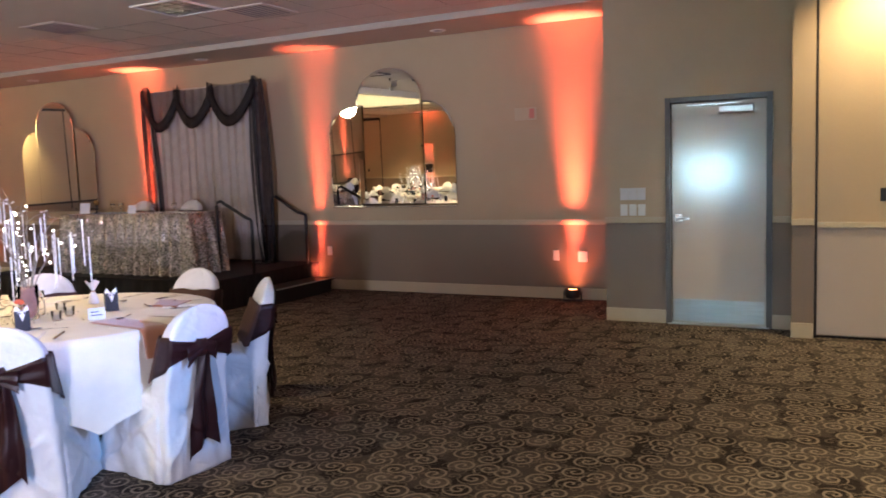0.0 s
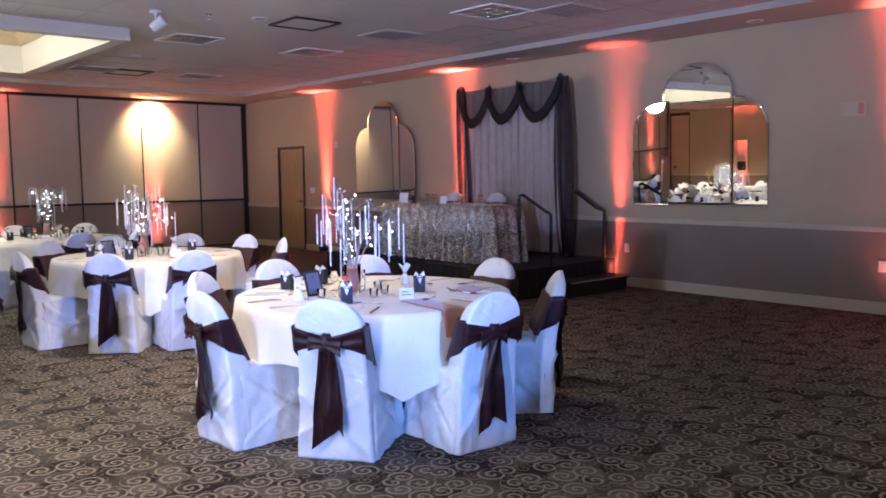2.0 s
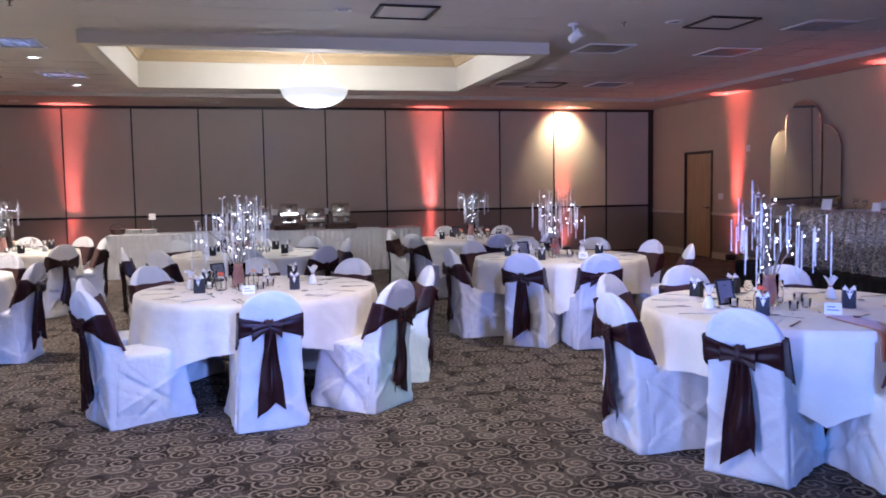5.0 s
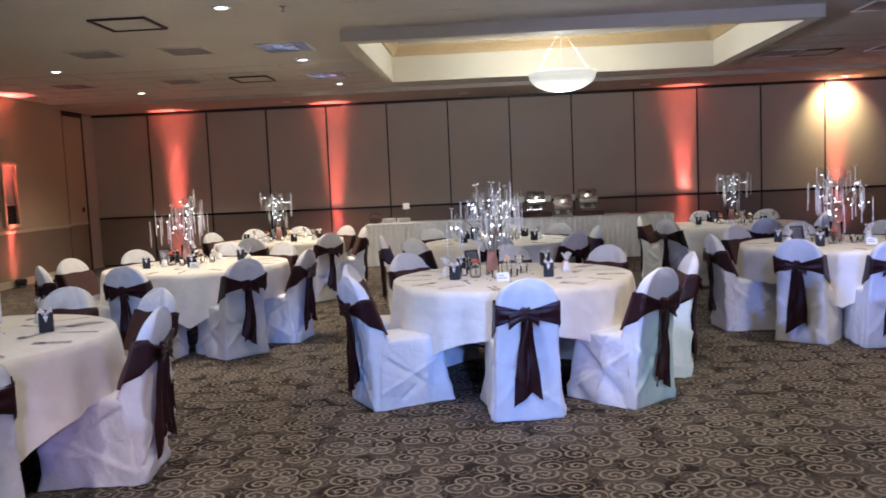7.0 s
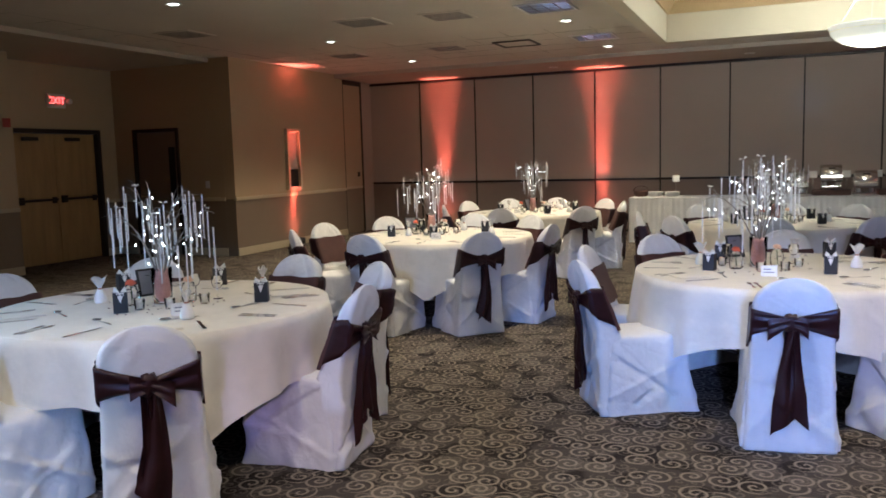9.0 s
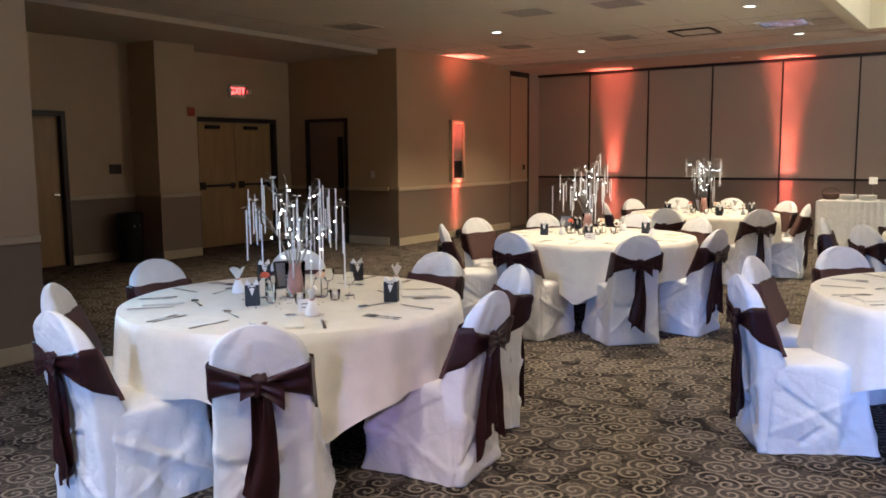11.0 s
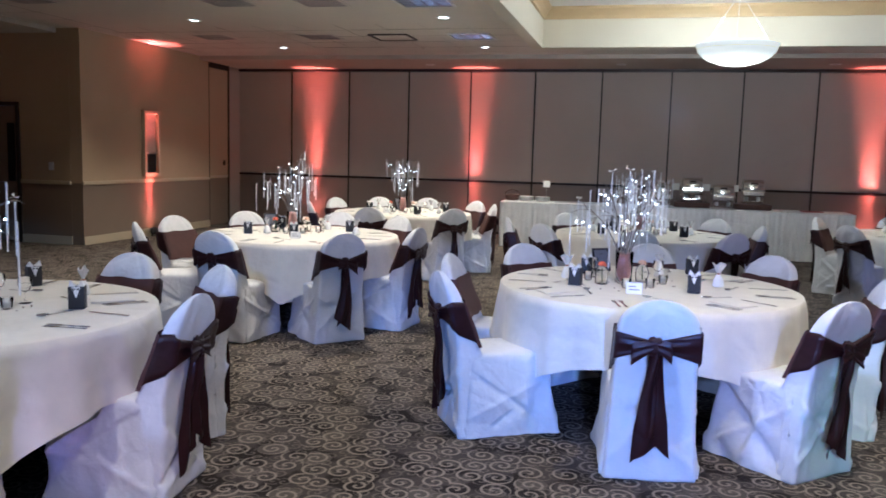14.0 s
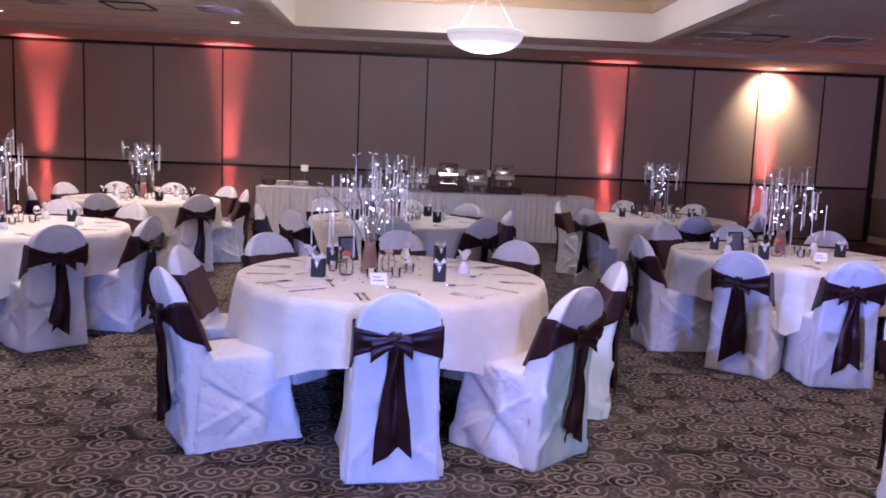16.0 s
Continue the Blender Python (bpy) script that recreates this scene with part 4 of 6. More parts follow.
def plate(name, label, category, m, w, h, rows=1, columns=1, group="", material=PLASTIC):
    root = empty(name, label, category, group)
    root.matrix_basis = m
    part("cover_plate", box((-w / 2, -0.008, -h / 2), (w / 2, 0.002, h / 2), 0.003), material, root)
    for i in range(columns):
        for j in range(rows):
            x, z = (i - (columns - 1) / 2) * w / columns, (j - (rows - 1) / 2) * h / rows
            part("rocker", box((x - 0.012, -0.013, z - 0.022), (x + 0.012, -0.0085, z + 0.022), 0.002), material, root)


PUTTY = surface("putty_plastic", (0.62, 0.62, 0.62), 0.4, coarse=6, fine=60, vary=0.08, bump=0.0)
EAST, WEST = pose(0, 0, 0, 0, 0, -90), pose(0, 0, 0, 0, 0, 90)
for k in (-1, 0, 1):
    plate("light_switch", "grey-white blank switch plate above the dimmers", "light switch", Matrix.Translation((7.537, 2.245 + 0.083 * k, 1.255)) @ EAST, 0.080, 0.115, 1, 0, "blank switch plates", PUTTY)
    plate("dimmer_switch", "white dimmer switch with a wide slider", "light switch", Matrix.Translation((7.537, 2.245 + 0.086 * k, 1.10)) @ EAST, 0.070, 0.110, 1, 1, "dimmer switches")
plate("wall_outlet", "white wall outlet plate on the wainscot", "outlet", Matrix.Translation((RIGHT - 0.003, 6.68, 0.52)) @ EAST, 0.075, 0.12, 2, 1, "wall outlets")
plate("wall_outlet", "white wall outlet plate on the wainscot", "outlet", Matrix.Translation((RIGHT - 0.003, 3.45, 0.51)) @ EAST, 0.075, 0.12, 2, 1, "wall outlets")
plate("wall_outlet", "white double wall outlet plate by the red uplight", "outlet", Matrix.Translation((RIGHT - 0.003, 3.13, 0.50)) @ EAST, 0.11, 0.12, 2, 2, "wall outlets")
plate("light_switch", "white switch plate beside the wooden door", "light switch", Matrix.Translation((RIGHT - 0.003, 14.45, 1.25)) @ EAST, 0.16, 0.12, 1, 2, "light switches")
plate("wall_thermostat", "white wall thermostat above the red uplight", "thermostat", Matrix.Translation((RIGHT - 0.003, 13.57, 2.15)) @ EAST, 0.12, 0.12, 1, 1)
plate("light_switch", "white switch plate on the alcove wall", "light switch", Matrix.Translation((-9.25, 12.147, 1.2)), 0.08, 0.12, 1, 1, "light switches")
plate("fire_alarm", "red fire alarm box on the pilaster", "fire alarm", Matrix.Translation((-10.547, 9.45, 2.2)) @ WEST, 0.13, 0.13, 1, 1, "", surface("alarm_red", (0.35, 0.04, 0.03), 0.4))
plate("wall_sign", "dark sign plate beside the doors", "sign", Matrix.Translation((-11.197, 8.55, 1.35)) @ WEST, 0.2, 0.14, 1, 1, "", DARK_METAL)


# ---- uplights on the floor ----
def uplight(x, y, dx, dy, foot):
    root = empty("uplight", "black floor uplight glowing red beside the wall", "uplight", "red uplights")
    root.matrix_basis = pose(x, y, foot, 0, 0, math.degrees(math.atan2(dy, dx)))
    part("bracket", box((-0.05, -0.11, 0), (0.05, 0.11, 0.012), 0.004), BLACK, root)
    for s in (-1, 1):
        part("yoke_arm", box((-0.015, s * 0.104 - 0.004, 0.0125), (0.015, s * 0.104 + 0.004, 0.11), 0.002), BLACK, root)
    v, f = lathe([(0.05, 0.03), (0.085, 0.04), (0.095, 0.07), (0.095, 0.135), (0.088, 0.14), (0.086, 0.122), (0.02, 0.12)], 22)
    raw("can", v, f, BLACK, root)
    raw("lens", *lathe([(0.082, 0.123), (0.05, 0.127), (0.01, 0.128)], 18), RED_LENS, root)


for u in UPLIGHTS:
    uplight(*u)


# ---- round tables ----
R_TABLE, H_TABLE = 0.90, 0.765


def table_master():
    root = empty("round_table", "round folding banquet table under an ivory cloth", "table", "round tables")
    v, f = lathe([(0.84, 0.735), (0.88, 0.735), (0.888, 0.742), (0.888, 0.752), (0.88, 0.757), (0.5, 0.757)], 48)
    raw("tabletop", v, f, BLACK, root)
    for s in (-1, 1):
        for t in (-1, 1):
            v, f = tube([(s * 0.45, t * 0.34, 0.735), (s * 0.52, t * 0.36, 0.35), (s * 0.56, t * 0.37, 0.0)], [0.014, 0.014, 0.014], 8)
            raw("leg", v, f, DARK_METAL, root)
        v, f = tube([(s * 0.525, -0.36, 0.33), (s * 0.525, 0.36, 0.33)], [0.011, 0.011], 8)
        raw("stretcher", v, f, DARK_METAL, root)
    return root


def cloth_mesh(seed, turn):
    """A square cloth over a round top: points hang low, the sides fall in folds."""
    rnd = random.Random(seed)
    n, rings = 144, 9
    verts, faces = [(0, 0, H_TABLE)], []
    for k in range(1, 4):
        for i in range(n):
            a = 2 * math.pi * i / n
            r = (R_TABLE - 0.012) * k / 3
            verts.append((r * math.cos(a), r * math.sin(a), H_TABLE + 0.0008 * math.sin(5 * a + k)))
    p1, p2, p3 = (rnd.uniform(0, 6.28) for _ in range(3))
    for k in range(rings + 1):
        s = k / rings
        for i in range(n):
            a = 2 * math.pi * i / n
            point = max(abs(math.cos(a - turn)), abs(math.sin(a - turn)))
            point = min(1.0, max(0.0, (point - 0.7071) / 0.2929))
            drop = 0.30 + 0.19 * (1 - point) ** 1.3 + 0.012 * math.sin(3 * a + p1)
            fold = 0.55 * math.sin(16 * a + p2 + 0.8 * math.sin(3 * a + p1)) + 0.30 * math.sin(27 * a + p3) + 0.25 * math.sin(7 * a + p1)
            r = R_TABLE - 0.006 + 0.010 * min(1, s * 6) + (0.034 * fold + 0.020) * s ** 0.8 + 0.02 * (1 - point) * s
            z = H_TABLE - drop * s - (0.004 if k else 0.0015)
            verts.append((r * math.cos(a), r * math.sin(a), z))
    for i in range(n):
        faces.append((0, 1 + i, 1 + (i + 1) % n))
    for k in range(3 + rings):
        for i in range(n):
            j = (i + 1) % n
            faces.append((1 + k * n + i, 1 + (k + 1) * n + i, 1 + (k + 1) * n + j, 1 + k * n + j))
    return verts, faces


def loft(sections, cap_top=True, cap_foot=False):
    n = len(sections[0])
    verts = [p for s in sections for p in s]
    faces = []
    for k in range(len(sections) - 1):
        for i in range(n):
            j = (i + 1) % n
            faces.append((k * n + i, k * n + j, (k + 1) * n + j, (k + 1) * n + i))
    if cap_top:
        faces.append(tuple((len(sections) - 1) * n + i for i in range(n)))
    if cap_foot:
        faces.append(tuple(range(n))[::-1])
    return verts, faces


BACK_TOP = 0.915


def back_width(z):
    """Half width of the covered chair back, arched at the top."""
    if z <= 0.72:
        return 0.240 - 0.032 * min(1.0, z / 0.55) ** 0.8 - 0.004 * max(0.0, (z - 0.55) / 0.17)
    s = min(1.0, (z - 0.72) / (BACK_TOP - 0.72))
    return 0.204 * math.sqrt(max(0.0, 1 - s ** 2.6)) + 0.003


def back_line(z):
    """Front and rear of the chair back at a height."""
    s = (z - 0.45) / 0.465
    if z < 0.45:
        return -0.17, -0.292 - 0.006 * z / 0.45
    return -0.150 - 0.185 * s, -0.298 - 0.088 * s


def round_loop(hw, y0, y1, r, n=9, m=5):
    """Rounded rectangle, evenly sampled: rear side first, then right, front and left."""
    pts = []
    for (ax, ay, bx, by), (cx_, cy_, a0) in (((-hw + r, y0, hw - r, y0), (hw - r, y0 + r, -90)), ((hw, y0 + r, hw, y1 - r), (hw - r, y1 - r, 0)),
                                             ((hw - r, y1, -hw + r, y1), (-hw + r, y1 - r, 90)), ((-hw, y1 - r, -hw, y0 + r), (-hw + r, y0 + r, 180))):
        for i in range(n):
            t = i / n
            pts.append((ax + (bx - ax) * t, ay + (by - ay) * t))
        for i in range(m):
            a = radians(a0 + 90 * i / m)
            pts.append((cx_ + r * math.cos(a), cy_ + r * math.sin(a)))
    return pts


def chair_master(seed):
    rnd = random.Random(seed)
    root = empty("banquet_chair", "banquet chair in a white cover with a brown satin sash", "chair", "banquet chairs")
    q = rnd.uniform(0, 50)
    # pressed folds: each a straight line across one side, given by its ends along the side and up
    pleats = []
    for _ in range(4):
        for k in range(3):
            u0, u1 = rnd.uniform(-0.26, 0.02), rnd.uniform(-0.02, 0.26)
            z0, z1 = rnd.uniform(0.02, 0.42), rnd.uniform(0.02, 0.46)
            if k == 0:
                u0, z0, u1, z1 = -0.24, rnd.uniform(0.36, 0.46), 0.24, rnd.uniform(0.02, 0.16)
            elif k == 1:
                u0, z0, u1, z1 = -0.24, rnd.uniform(0.02, 0.14), rnd.uniform(0.05, 0.24), rnd.uniform(0.25, 0.46)
            pleats.append((_, u0, z0, u1, z1, rnd.uniform(0.014, 0.034), rnd.choice((-1, 1, 1)) * rnd.uniform(0.012, 0.024)))

    def crease(x, y, z, amount, sharp=1.0):
        """Soft hanging folds and a few sharp pressed ones."""
        d = amount * (noise.noise(Vector((x * 6 + q, y * 6, z * 2.5))) + 0.6 * noise.noise(Vector((x * 13 + q, y * 13 - z * 4, z * 6))))
        side_ = (0 if y < 0 else 2) if abs(y) * 0.93 > abs(x) else (1 if x > 0 else 3)
        u = x if side_ in (0, 2) else y
        for k, u0, z0, u1, z1, wide_, high in pleats:
            if k != side_:
                continue
            l = math.hypot(u1 - u0, z1 - z0)
            if l < 0.1:
                continue
            e = ((u - u0) * (z1 - z0) - (z - z0) * (u1 - u0)) / l
            t = ((u - u0) * (u1 - u0) + (z - z0) * (z1 - z0)) / (l * l)
            if -0.1 < t < 1.1:
                fade = min(1.0, (t + 0.1) * 5, (1.1 - t) * 5)
                if 0 <= e < wide_ * 3.5:
                    d += sharp * high * fade * (1 - e / (wide_ * 3.5)) ** 2
                elif -0.012 < e < 0:
                    d += sharp * high * fade * (1 + e / 0.012)
        return d

    # seat and skirt
    sections = []
    steps = [(0.004 + 0.0118 * i, 0.242 - 0.024 * (i / 36) ** 0.8, -0.24, 0.262 - 0.029 * (i / 36) ** 0.8, 0.03) for i in range(37)]
    steps += [(0.445, 0.216, -0.24, 0.231, 0.035), (0.458, 0.211, -0.24, 0.226, 0.04), (0.468, 0.200, -0.235, 0.214, 0.05), (0.475, 0.170, -0.22, 0.180, 0.05),
              (0.480, 0.10, -0.15, 0.11, 0.04), (0.482, 0.03, -0.05, 0.03, 0.02)]
    for z, hw, y0, y1, r in steps:
        loop = []
        for x, y in round_loop(hw, y0, y1, r, 32, 5):
            k = max(0.0, 1 - z / 0.47)
            d = crease(x, y, z, 0.012 + 0.022 * k) if z < 0.46 else 0.3 * crease(x, y, z, 0.008, 0)
            corner = max(0.0, abs(x) / hw + abs(y) / 0.26 - 1.45) * 0.05 * k * k
            nn = Vector((x, y, 0)).normalized()
            if z < 0.46:
                loop.append((x + nn.x * (d + corner), y + nn.y * (d + corner), z if z > 0.01 else 0.004 + 0.006 * abs(noise.noise(Vector((x * 9 + q, y * 9, 0))))))
            else:
                loop.append((x, y, z + d))
        sections.append(loop)
    raw("seat_cover", *loft(sections), WHITE_CLOTH, root)
    # back, from the floor to the arched top
    sections = []
    levels = [0.004 + 0.0153 * i for i in range(46)] + [0.708, 0.725, 0.74, 0.775, 0.805, 0.832, 0.855, 0.875, 0.890, 0.902, 0.910, BACK_TOP]
    for z in levels:
        front, rear = back_line(z)
        hw = back_width(z)
        s = max(0.0, (z - 0.82) / 0.095)
        mid = (front + rear) / 2
        front, rear = mid + (front - mid) * (1 - 0.7 * s * s), mid + (rear - mid) * (1 - 0.7 * s * s)
        r = min(0.024, hw * 0.45, (front - rear) * 0.45)
        loop = []
        for x, y in round_loop(hw, rear, front, r, 26, 5):
            d = crease(x, y, z, 0.014 if z < 0.5 else 0.009, max(0.0, min(1.0, (0.6 - z) * 6)))
            side = 0.5 * crease(x, y, z + 3, 0.012, 0) * (1 - s)
            loop.append((x + math.copysign(side, x) * min(1, abs(x) / 0.1), y - d * (1 if y < mid else -0.5), z))
        sections.append(loop)
    raw("back_cover", *loft(sections, True, True), WHITE_CLOTH, root)
    # sash: broad at the sides, drawn together at the knot
    knot = 0.672 + rnd.uniform(-0.018, 0.024)
    off = rnd.uniform(-0.030, 0.030)
    rows, cols = 9, 25
    sections = []
    for k in range(rows + 2):
        s = min(1.0, max(0.0, (k - 0.5) / rows))
        edge = 0.010 if k in (0, rows + 1) else 0.0
        loop = []
        for i in range(cols):                                   # rear, from left to right
            x = -1 + 2 * i / (cols - 1)
            pinch = max(0.0, 1 - abs(x * 0.212 - off) / 0.205)
            half = 0.076 * (1 - 0.72 * pinch ** 0.85)
            mid = 0.688 + (knot - 0.688) * pinch
            z = mid + half * (2 * s - 1)
            hw = back_width(min(z, 0.72)) + 0.006
            fold = (0.009 * math.sin(11 * s + 2.2 * pinch + q) + 0.004 * math.sin(23 * s + q)) * (0.30 + 0.9 * pinch) + 0.016 * pinch ** 2
            loop.append((x * (hw + 0.004), back_line(z)[1] - 0.015 - fold + edge, z))
        for side in (1, -1):
            run = []
            for i in range(1, 5):
                t = i / 5
                z = 0.684 - 0.034 * t + (0.088 + 0.030 * t) * (2 * s - 1)
                f0, r0 = back_line(z)
                run.append((side * (back_width(z if t > 0.5 else min(z, 0.72)) + 0.012 - edge), r0 - 0.004 + (f0 - r0 + 0.010) * t, z))
            front = []
            for i in range(11):
                x = side * (1 - 2 * i / 10)
                z = 0.645 + 0.120 * (2 * s - 1) + 0.004 * math.sin(7 * x + q)
                front.append((x * (back_width(z) + 0.004), back_line(z)[0] + 0.009 + 0.003 * math.sin(10 * s + q) - edge, z))
            if side == 1:
                loop += run + front
            else:
                loop += run[::-1]
        sections.append(loop)
    sash = raw("sash_band", *loft(sections, False), SATIN, root, "dark brown satin sash band")
    # plain band round the front of the back, over the ends of the satin
    v, f, wide_ = [], [], 17
    for k in range(8):
        s = k / 7
        for i in range(wide_):
            t = -1 + 2 * i / (wide_ - 1)
            z = 0.645 + 0.128 * (2 * s - 1) + 0.004 * math.sin(7 * t + q)
            front, back_ = back_line(z)
            if abs(t) > 0.86:                                  # turns the corner and runs a little way back
                x, y = math.copysign(back_width(z) + 0.0135, t), front + 0.008 - (abs(t) - 0.86) / 0.14 * 0.18 * (front - back_)
            else:
                x, y = t / 0.86 * (back_width(z) + 0.010), front + 0.017 + 0.003 * math.sin(9 * s + q)
            v.append((x, y, z))
    for k in range(7):
        for i in range(wide_ - 1):
            f.append((k * wide_ + i, k * wide_ + i + 1, (k + 1) * wide_ + i + 1, (k + 1) * wide_ + i))
    raw("sash_front", v, f, SASH_LINING, root, "matte brown band across the front")
    rear = back_line(knot)[1]
    v, f = lathe([(0.006, -0.048), (0.024, -0.042), (0.034, -0.022), (0.031, 0.0), (0.036, 0.020), (0.026, 0.040), (0.006, 0.046)], 14)
    lump = []
    for p in v:
        p = Vector(p)
        p = p * (1 + 0.22 * noise.noise(p * 30 + Vector((q, 0, 0)))) * (1 + 0.10 * math.sin(260 * p.x + 90 * p.z))
        lump.append((off + p.x * 1.1, rear - 0.026 + p.y * 0.7, knot + p.z))
    raw("knot", lump, f, SATIN, sash)
    # loops of the bow: a folded ribbon each, drooping outwards
    for s in (-1, 1):
        length, lift = rnd.uniform(0.065, 0.115), rnd.uniform(-0.05, 0.02)
        v, f = [], []
        cols_ = 9
        for i in range(11):
            u = i / 10
            go = math.sin(math.pi * u) ** 0.8                    # out along the loop and back
            depth_ = 0.006 + 0.022 * u
            for j in range(cols_):
                t = j / (cols_ - 1) - 0.5
                w = 0.050 + 0.055 * go
                ripple = 0.007 * math.cos(j * 1.7 + q + 2 * u) * (1 - 0.4 * go)
                v.append((off + s * (0.010 + length * go), rear - 0.018 - depth_ - 0.014 * go - ripple, knot + t * w + lift * go - 0.012 * go * go))
        for i in range(10):
            for j in range(cols_ - 1):
                f.append((i * cols_ + j, i * cols_ + j + 1, (i + 1) * cols_ + j + 1, (i + 1) * cols_ + j))
        raw("bow_loop", v, f, SATIN, sash)
    # tails
    for s in (-1, 1):
        length = rnd.uniform(0.46, 0.60)
        drift = rnd.uniform(-0.004, 0.022) * s + rnd.uniform(-0.014, 0.014)
        wide = rnd.uniform(0.105, 0.165)
        ph = rnd.uniform(0, 6)
        rows_, cols_ = 18, 8
        v, f = [], []
        for i in range(rows_ + 1):
            u = i / rows_
            z0 = knot - 0.02 - length * u
            w = 0.040 + (wide - 0.040) * min(1, u * 1.5)
            for j in range(cols_):
                t = j / (cols_ - 1) - 0.5
                tip = 0.11 * (0.5 - t * s) * max(0, u - 0.72) / 0.28
                y = min(back_line(max(z0, 0.0))[1], -0.300) - 0.030 - 0.008 * s - 0.015 * math.sin(math.pi * u) - 0.014 * u
                fold = 0.016 * math.sin(2 * math.pi * t * 1.4 + ph + 1.8 * u) + 0.005 * math.sin(11 * u + 6 * t)
                v.append((off + s * 0.010 + drift * u * 2.2 + 0.012 * math.sin(4 * u + ph) + t * w, y - fold, z0 + tip))
        for i in range(rows_):
            for j in range(cols_ - 1):
                f.append((i * cols_ + j, i * cols_ + j + 1, (i + 1) * cols_ + j + 1, (i + 1) * cols_ + j))
        raw("sash_tail", v, f, SATIN, sash)
    # slim the whole chair a little
    for ob in root.children_recursive:
        ob.data.transform(Matrix.Diagonal((0.925, 1, 0.978, 1)))
    return root


# tables: centre, turn of the cloth; chairs: angle round the table, reach of the chair's rear, turn
TABLES = {
    "A": (2.80, 4.45), "B": (-0.35, 6.55), "C": (-3.46, 4.50), "D": (-3.46, 8.42),
    "E": (2.80, 8.22), "F": (-3.47, 11.72), "G": (-0.38, 10.13), "H": (2.80, 11.56),
}
SEATS = {
    "A": [(3, 1.16, 0), (56, 1.18, 0), (90, 1.22, 0), (130, 1.16, 0), (178, 1.14, 4), (223, 1.06, -8), (268, 1.12, -4), (318, 1.16, 0)],
    "B": [(358, 1.28, 0), (46, 1.18, 0), (89, 1.24, 0), (136, 1.17, 0), (179, 1.19, 0), (217, 1.30, -6), (271, 1.21, 6), (314, 1.27, 0)],
    "C": [(6, 1.12, 0), (50, 1.22, 0), (86, 1.18, 0), (134, 1.18, 0), (179, 1.18, 0), (226, 1.15, 0), (265, 1.22, 0), (309, 1.22, 0)],
    "D": [(352, 1.12, 0), (58, 1.14, 0), (94, 1.14, 0), (142, 1.16, 0), (194, 1.23, -30), (219, 1.38, 0), (262, 1.22, 0), (307, 1.18, 9)],
    "E": [(10, 1.16, 0), (48, 1.18, 0), (87, 1.17, 0), (123, 1.17, 0), (183, 1.16, 0), (231, 1.12, 0), (266, 1.17, 0), (336, 1.28, 0)],
    "F": [(17, 1.15, 0), (50, 1.18, 0), (90, 1.20, 0), (123, 1.18, 0), (157, 1.18, 0), (204, 1.16, 0), (267, 1.13, 0), (317, 1.15, 0)],
    "G": [(4, 1.12, 0), (49, 1.16, 0), (84, 1.10, 0), (135, 1.18, 0), (188, 1.35, 0), (222, 1.22, 0), (268, 1.00, 0), (312, 1.16, 0)],
    "H": [(0, 1.20, 0), (52, 1.20, 0), (95, 1.19, 0), (154, 1.19, 0), (212, 1.16, 0), (271, 1.14, 0), (316, 1.15, 0)],
}
CLOTH_TURN = {"A": 18, "C": 8, "D": -31, "E": 22}
masters = [chair_master(s) for s in (3, 11, 27, 40)]
first = {}
rnd = random.Random(5)


def seat_pose(cx, cy, angle, reach, turn):
    a = radians(angle)
    r = reach - 0.29
    return pose(cx + r * math.cos(a), cy + r * math.sin(a), 0, 0, 0, angle + 90 + turn)


n = 0
for key, (cx, cy) in TABLES.items():
    for angle, reach, turn in SEATS[key]:
        m = seat_pose(cx, cy, angle, reach, turn)
        which = n % 4
        if which not in first:
            masters[which].matrix_basis = m
            first[which] = True
        else:
            copy_thing(masters[which], m)
        n += 1

table = table_master()
for i, (key, (cx, cy)) in enumerate(TABLES.items()):
    m = pose(cx, cy, 0, 0, 0, 10 + 35 * i)
    if i == 0:
        table.matrix_basis = m
    else:
        copy_thing(table, m)
    cloth = raw("tablecloth", *cloth_mesh(i + 2, radians(CLOTH_TURN.get(key, 4 * (i % 3 - 1)))), IVORY_CLOTH)
    cloth.location = (cx, cy, 0)
    tagged(cloth, "ivory cloth draped over a round table", "tablecloth", "table cloths")


# ---- table things ----
TOPZ = H_TABLE + 0.002


def flat_outline(outline, thick, lift=0.0):
    """Verts and faces of a flat shape of some thickness."""
    n = len(outline)
    verts = [(x, y, lift) for x, y in outline] + [(x, y, lift + thick) for x, y in outline]
    faces = [tuple(range(n))[::-1], tuple(range(n, 2 * n))]
    faces += [(i, (i + 1) % n, n + (i + 1) % n, n + i) for i in range(n)]
    return verts, faces


def mirrored(half):
    return half + [(-x, y) for x, y in reversed(half)]


def fork_master():
    root = empty("fork", "polished steel dinner fork on the tablecloth", "fork", "forks")
    raw("handle", *flat_outline(mirrored([(0.006, -0.10), (0.008, -0.095), (0.005, -0.03), (0.003, 0.02), (0.011, 0.045), (0.012, 0.055)]), 0.0025, 0.0005), CHROME, root, smooth=False)
    for i in range(4):
        x = (i - 1.5) * 0.0066
        raw("tine", *flat_outline([(x - 0.002, 0.055), (x + 0.002, 0.055), (x + 0.0014, 0.10), (x - 0.0014, 0.10)], 0.002, 0.001), CHROME, root, smooth=False)
    return root


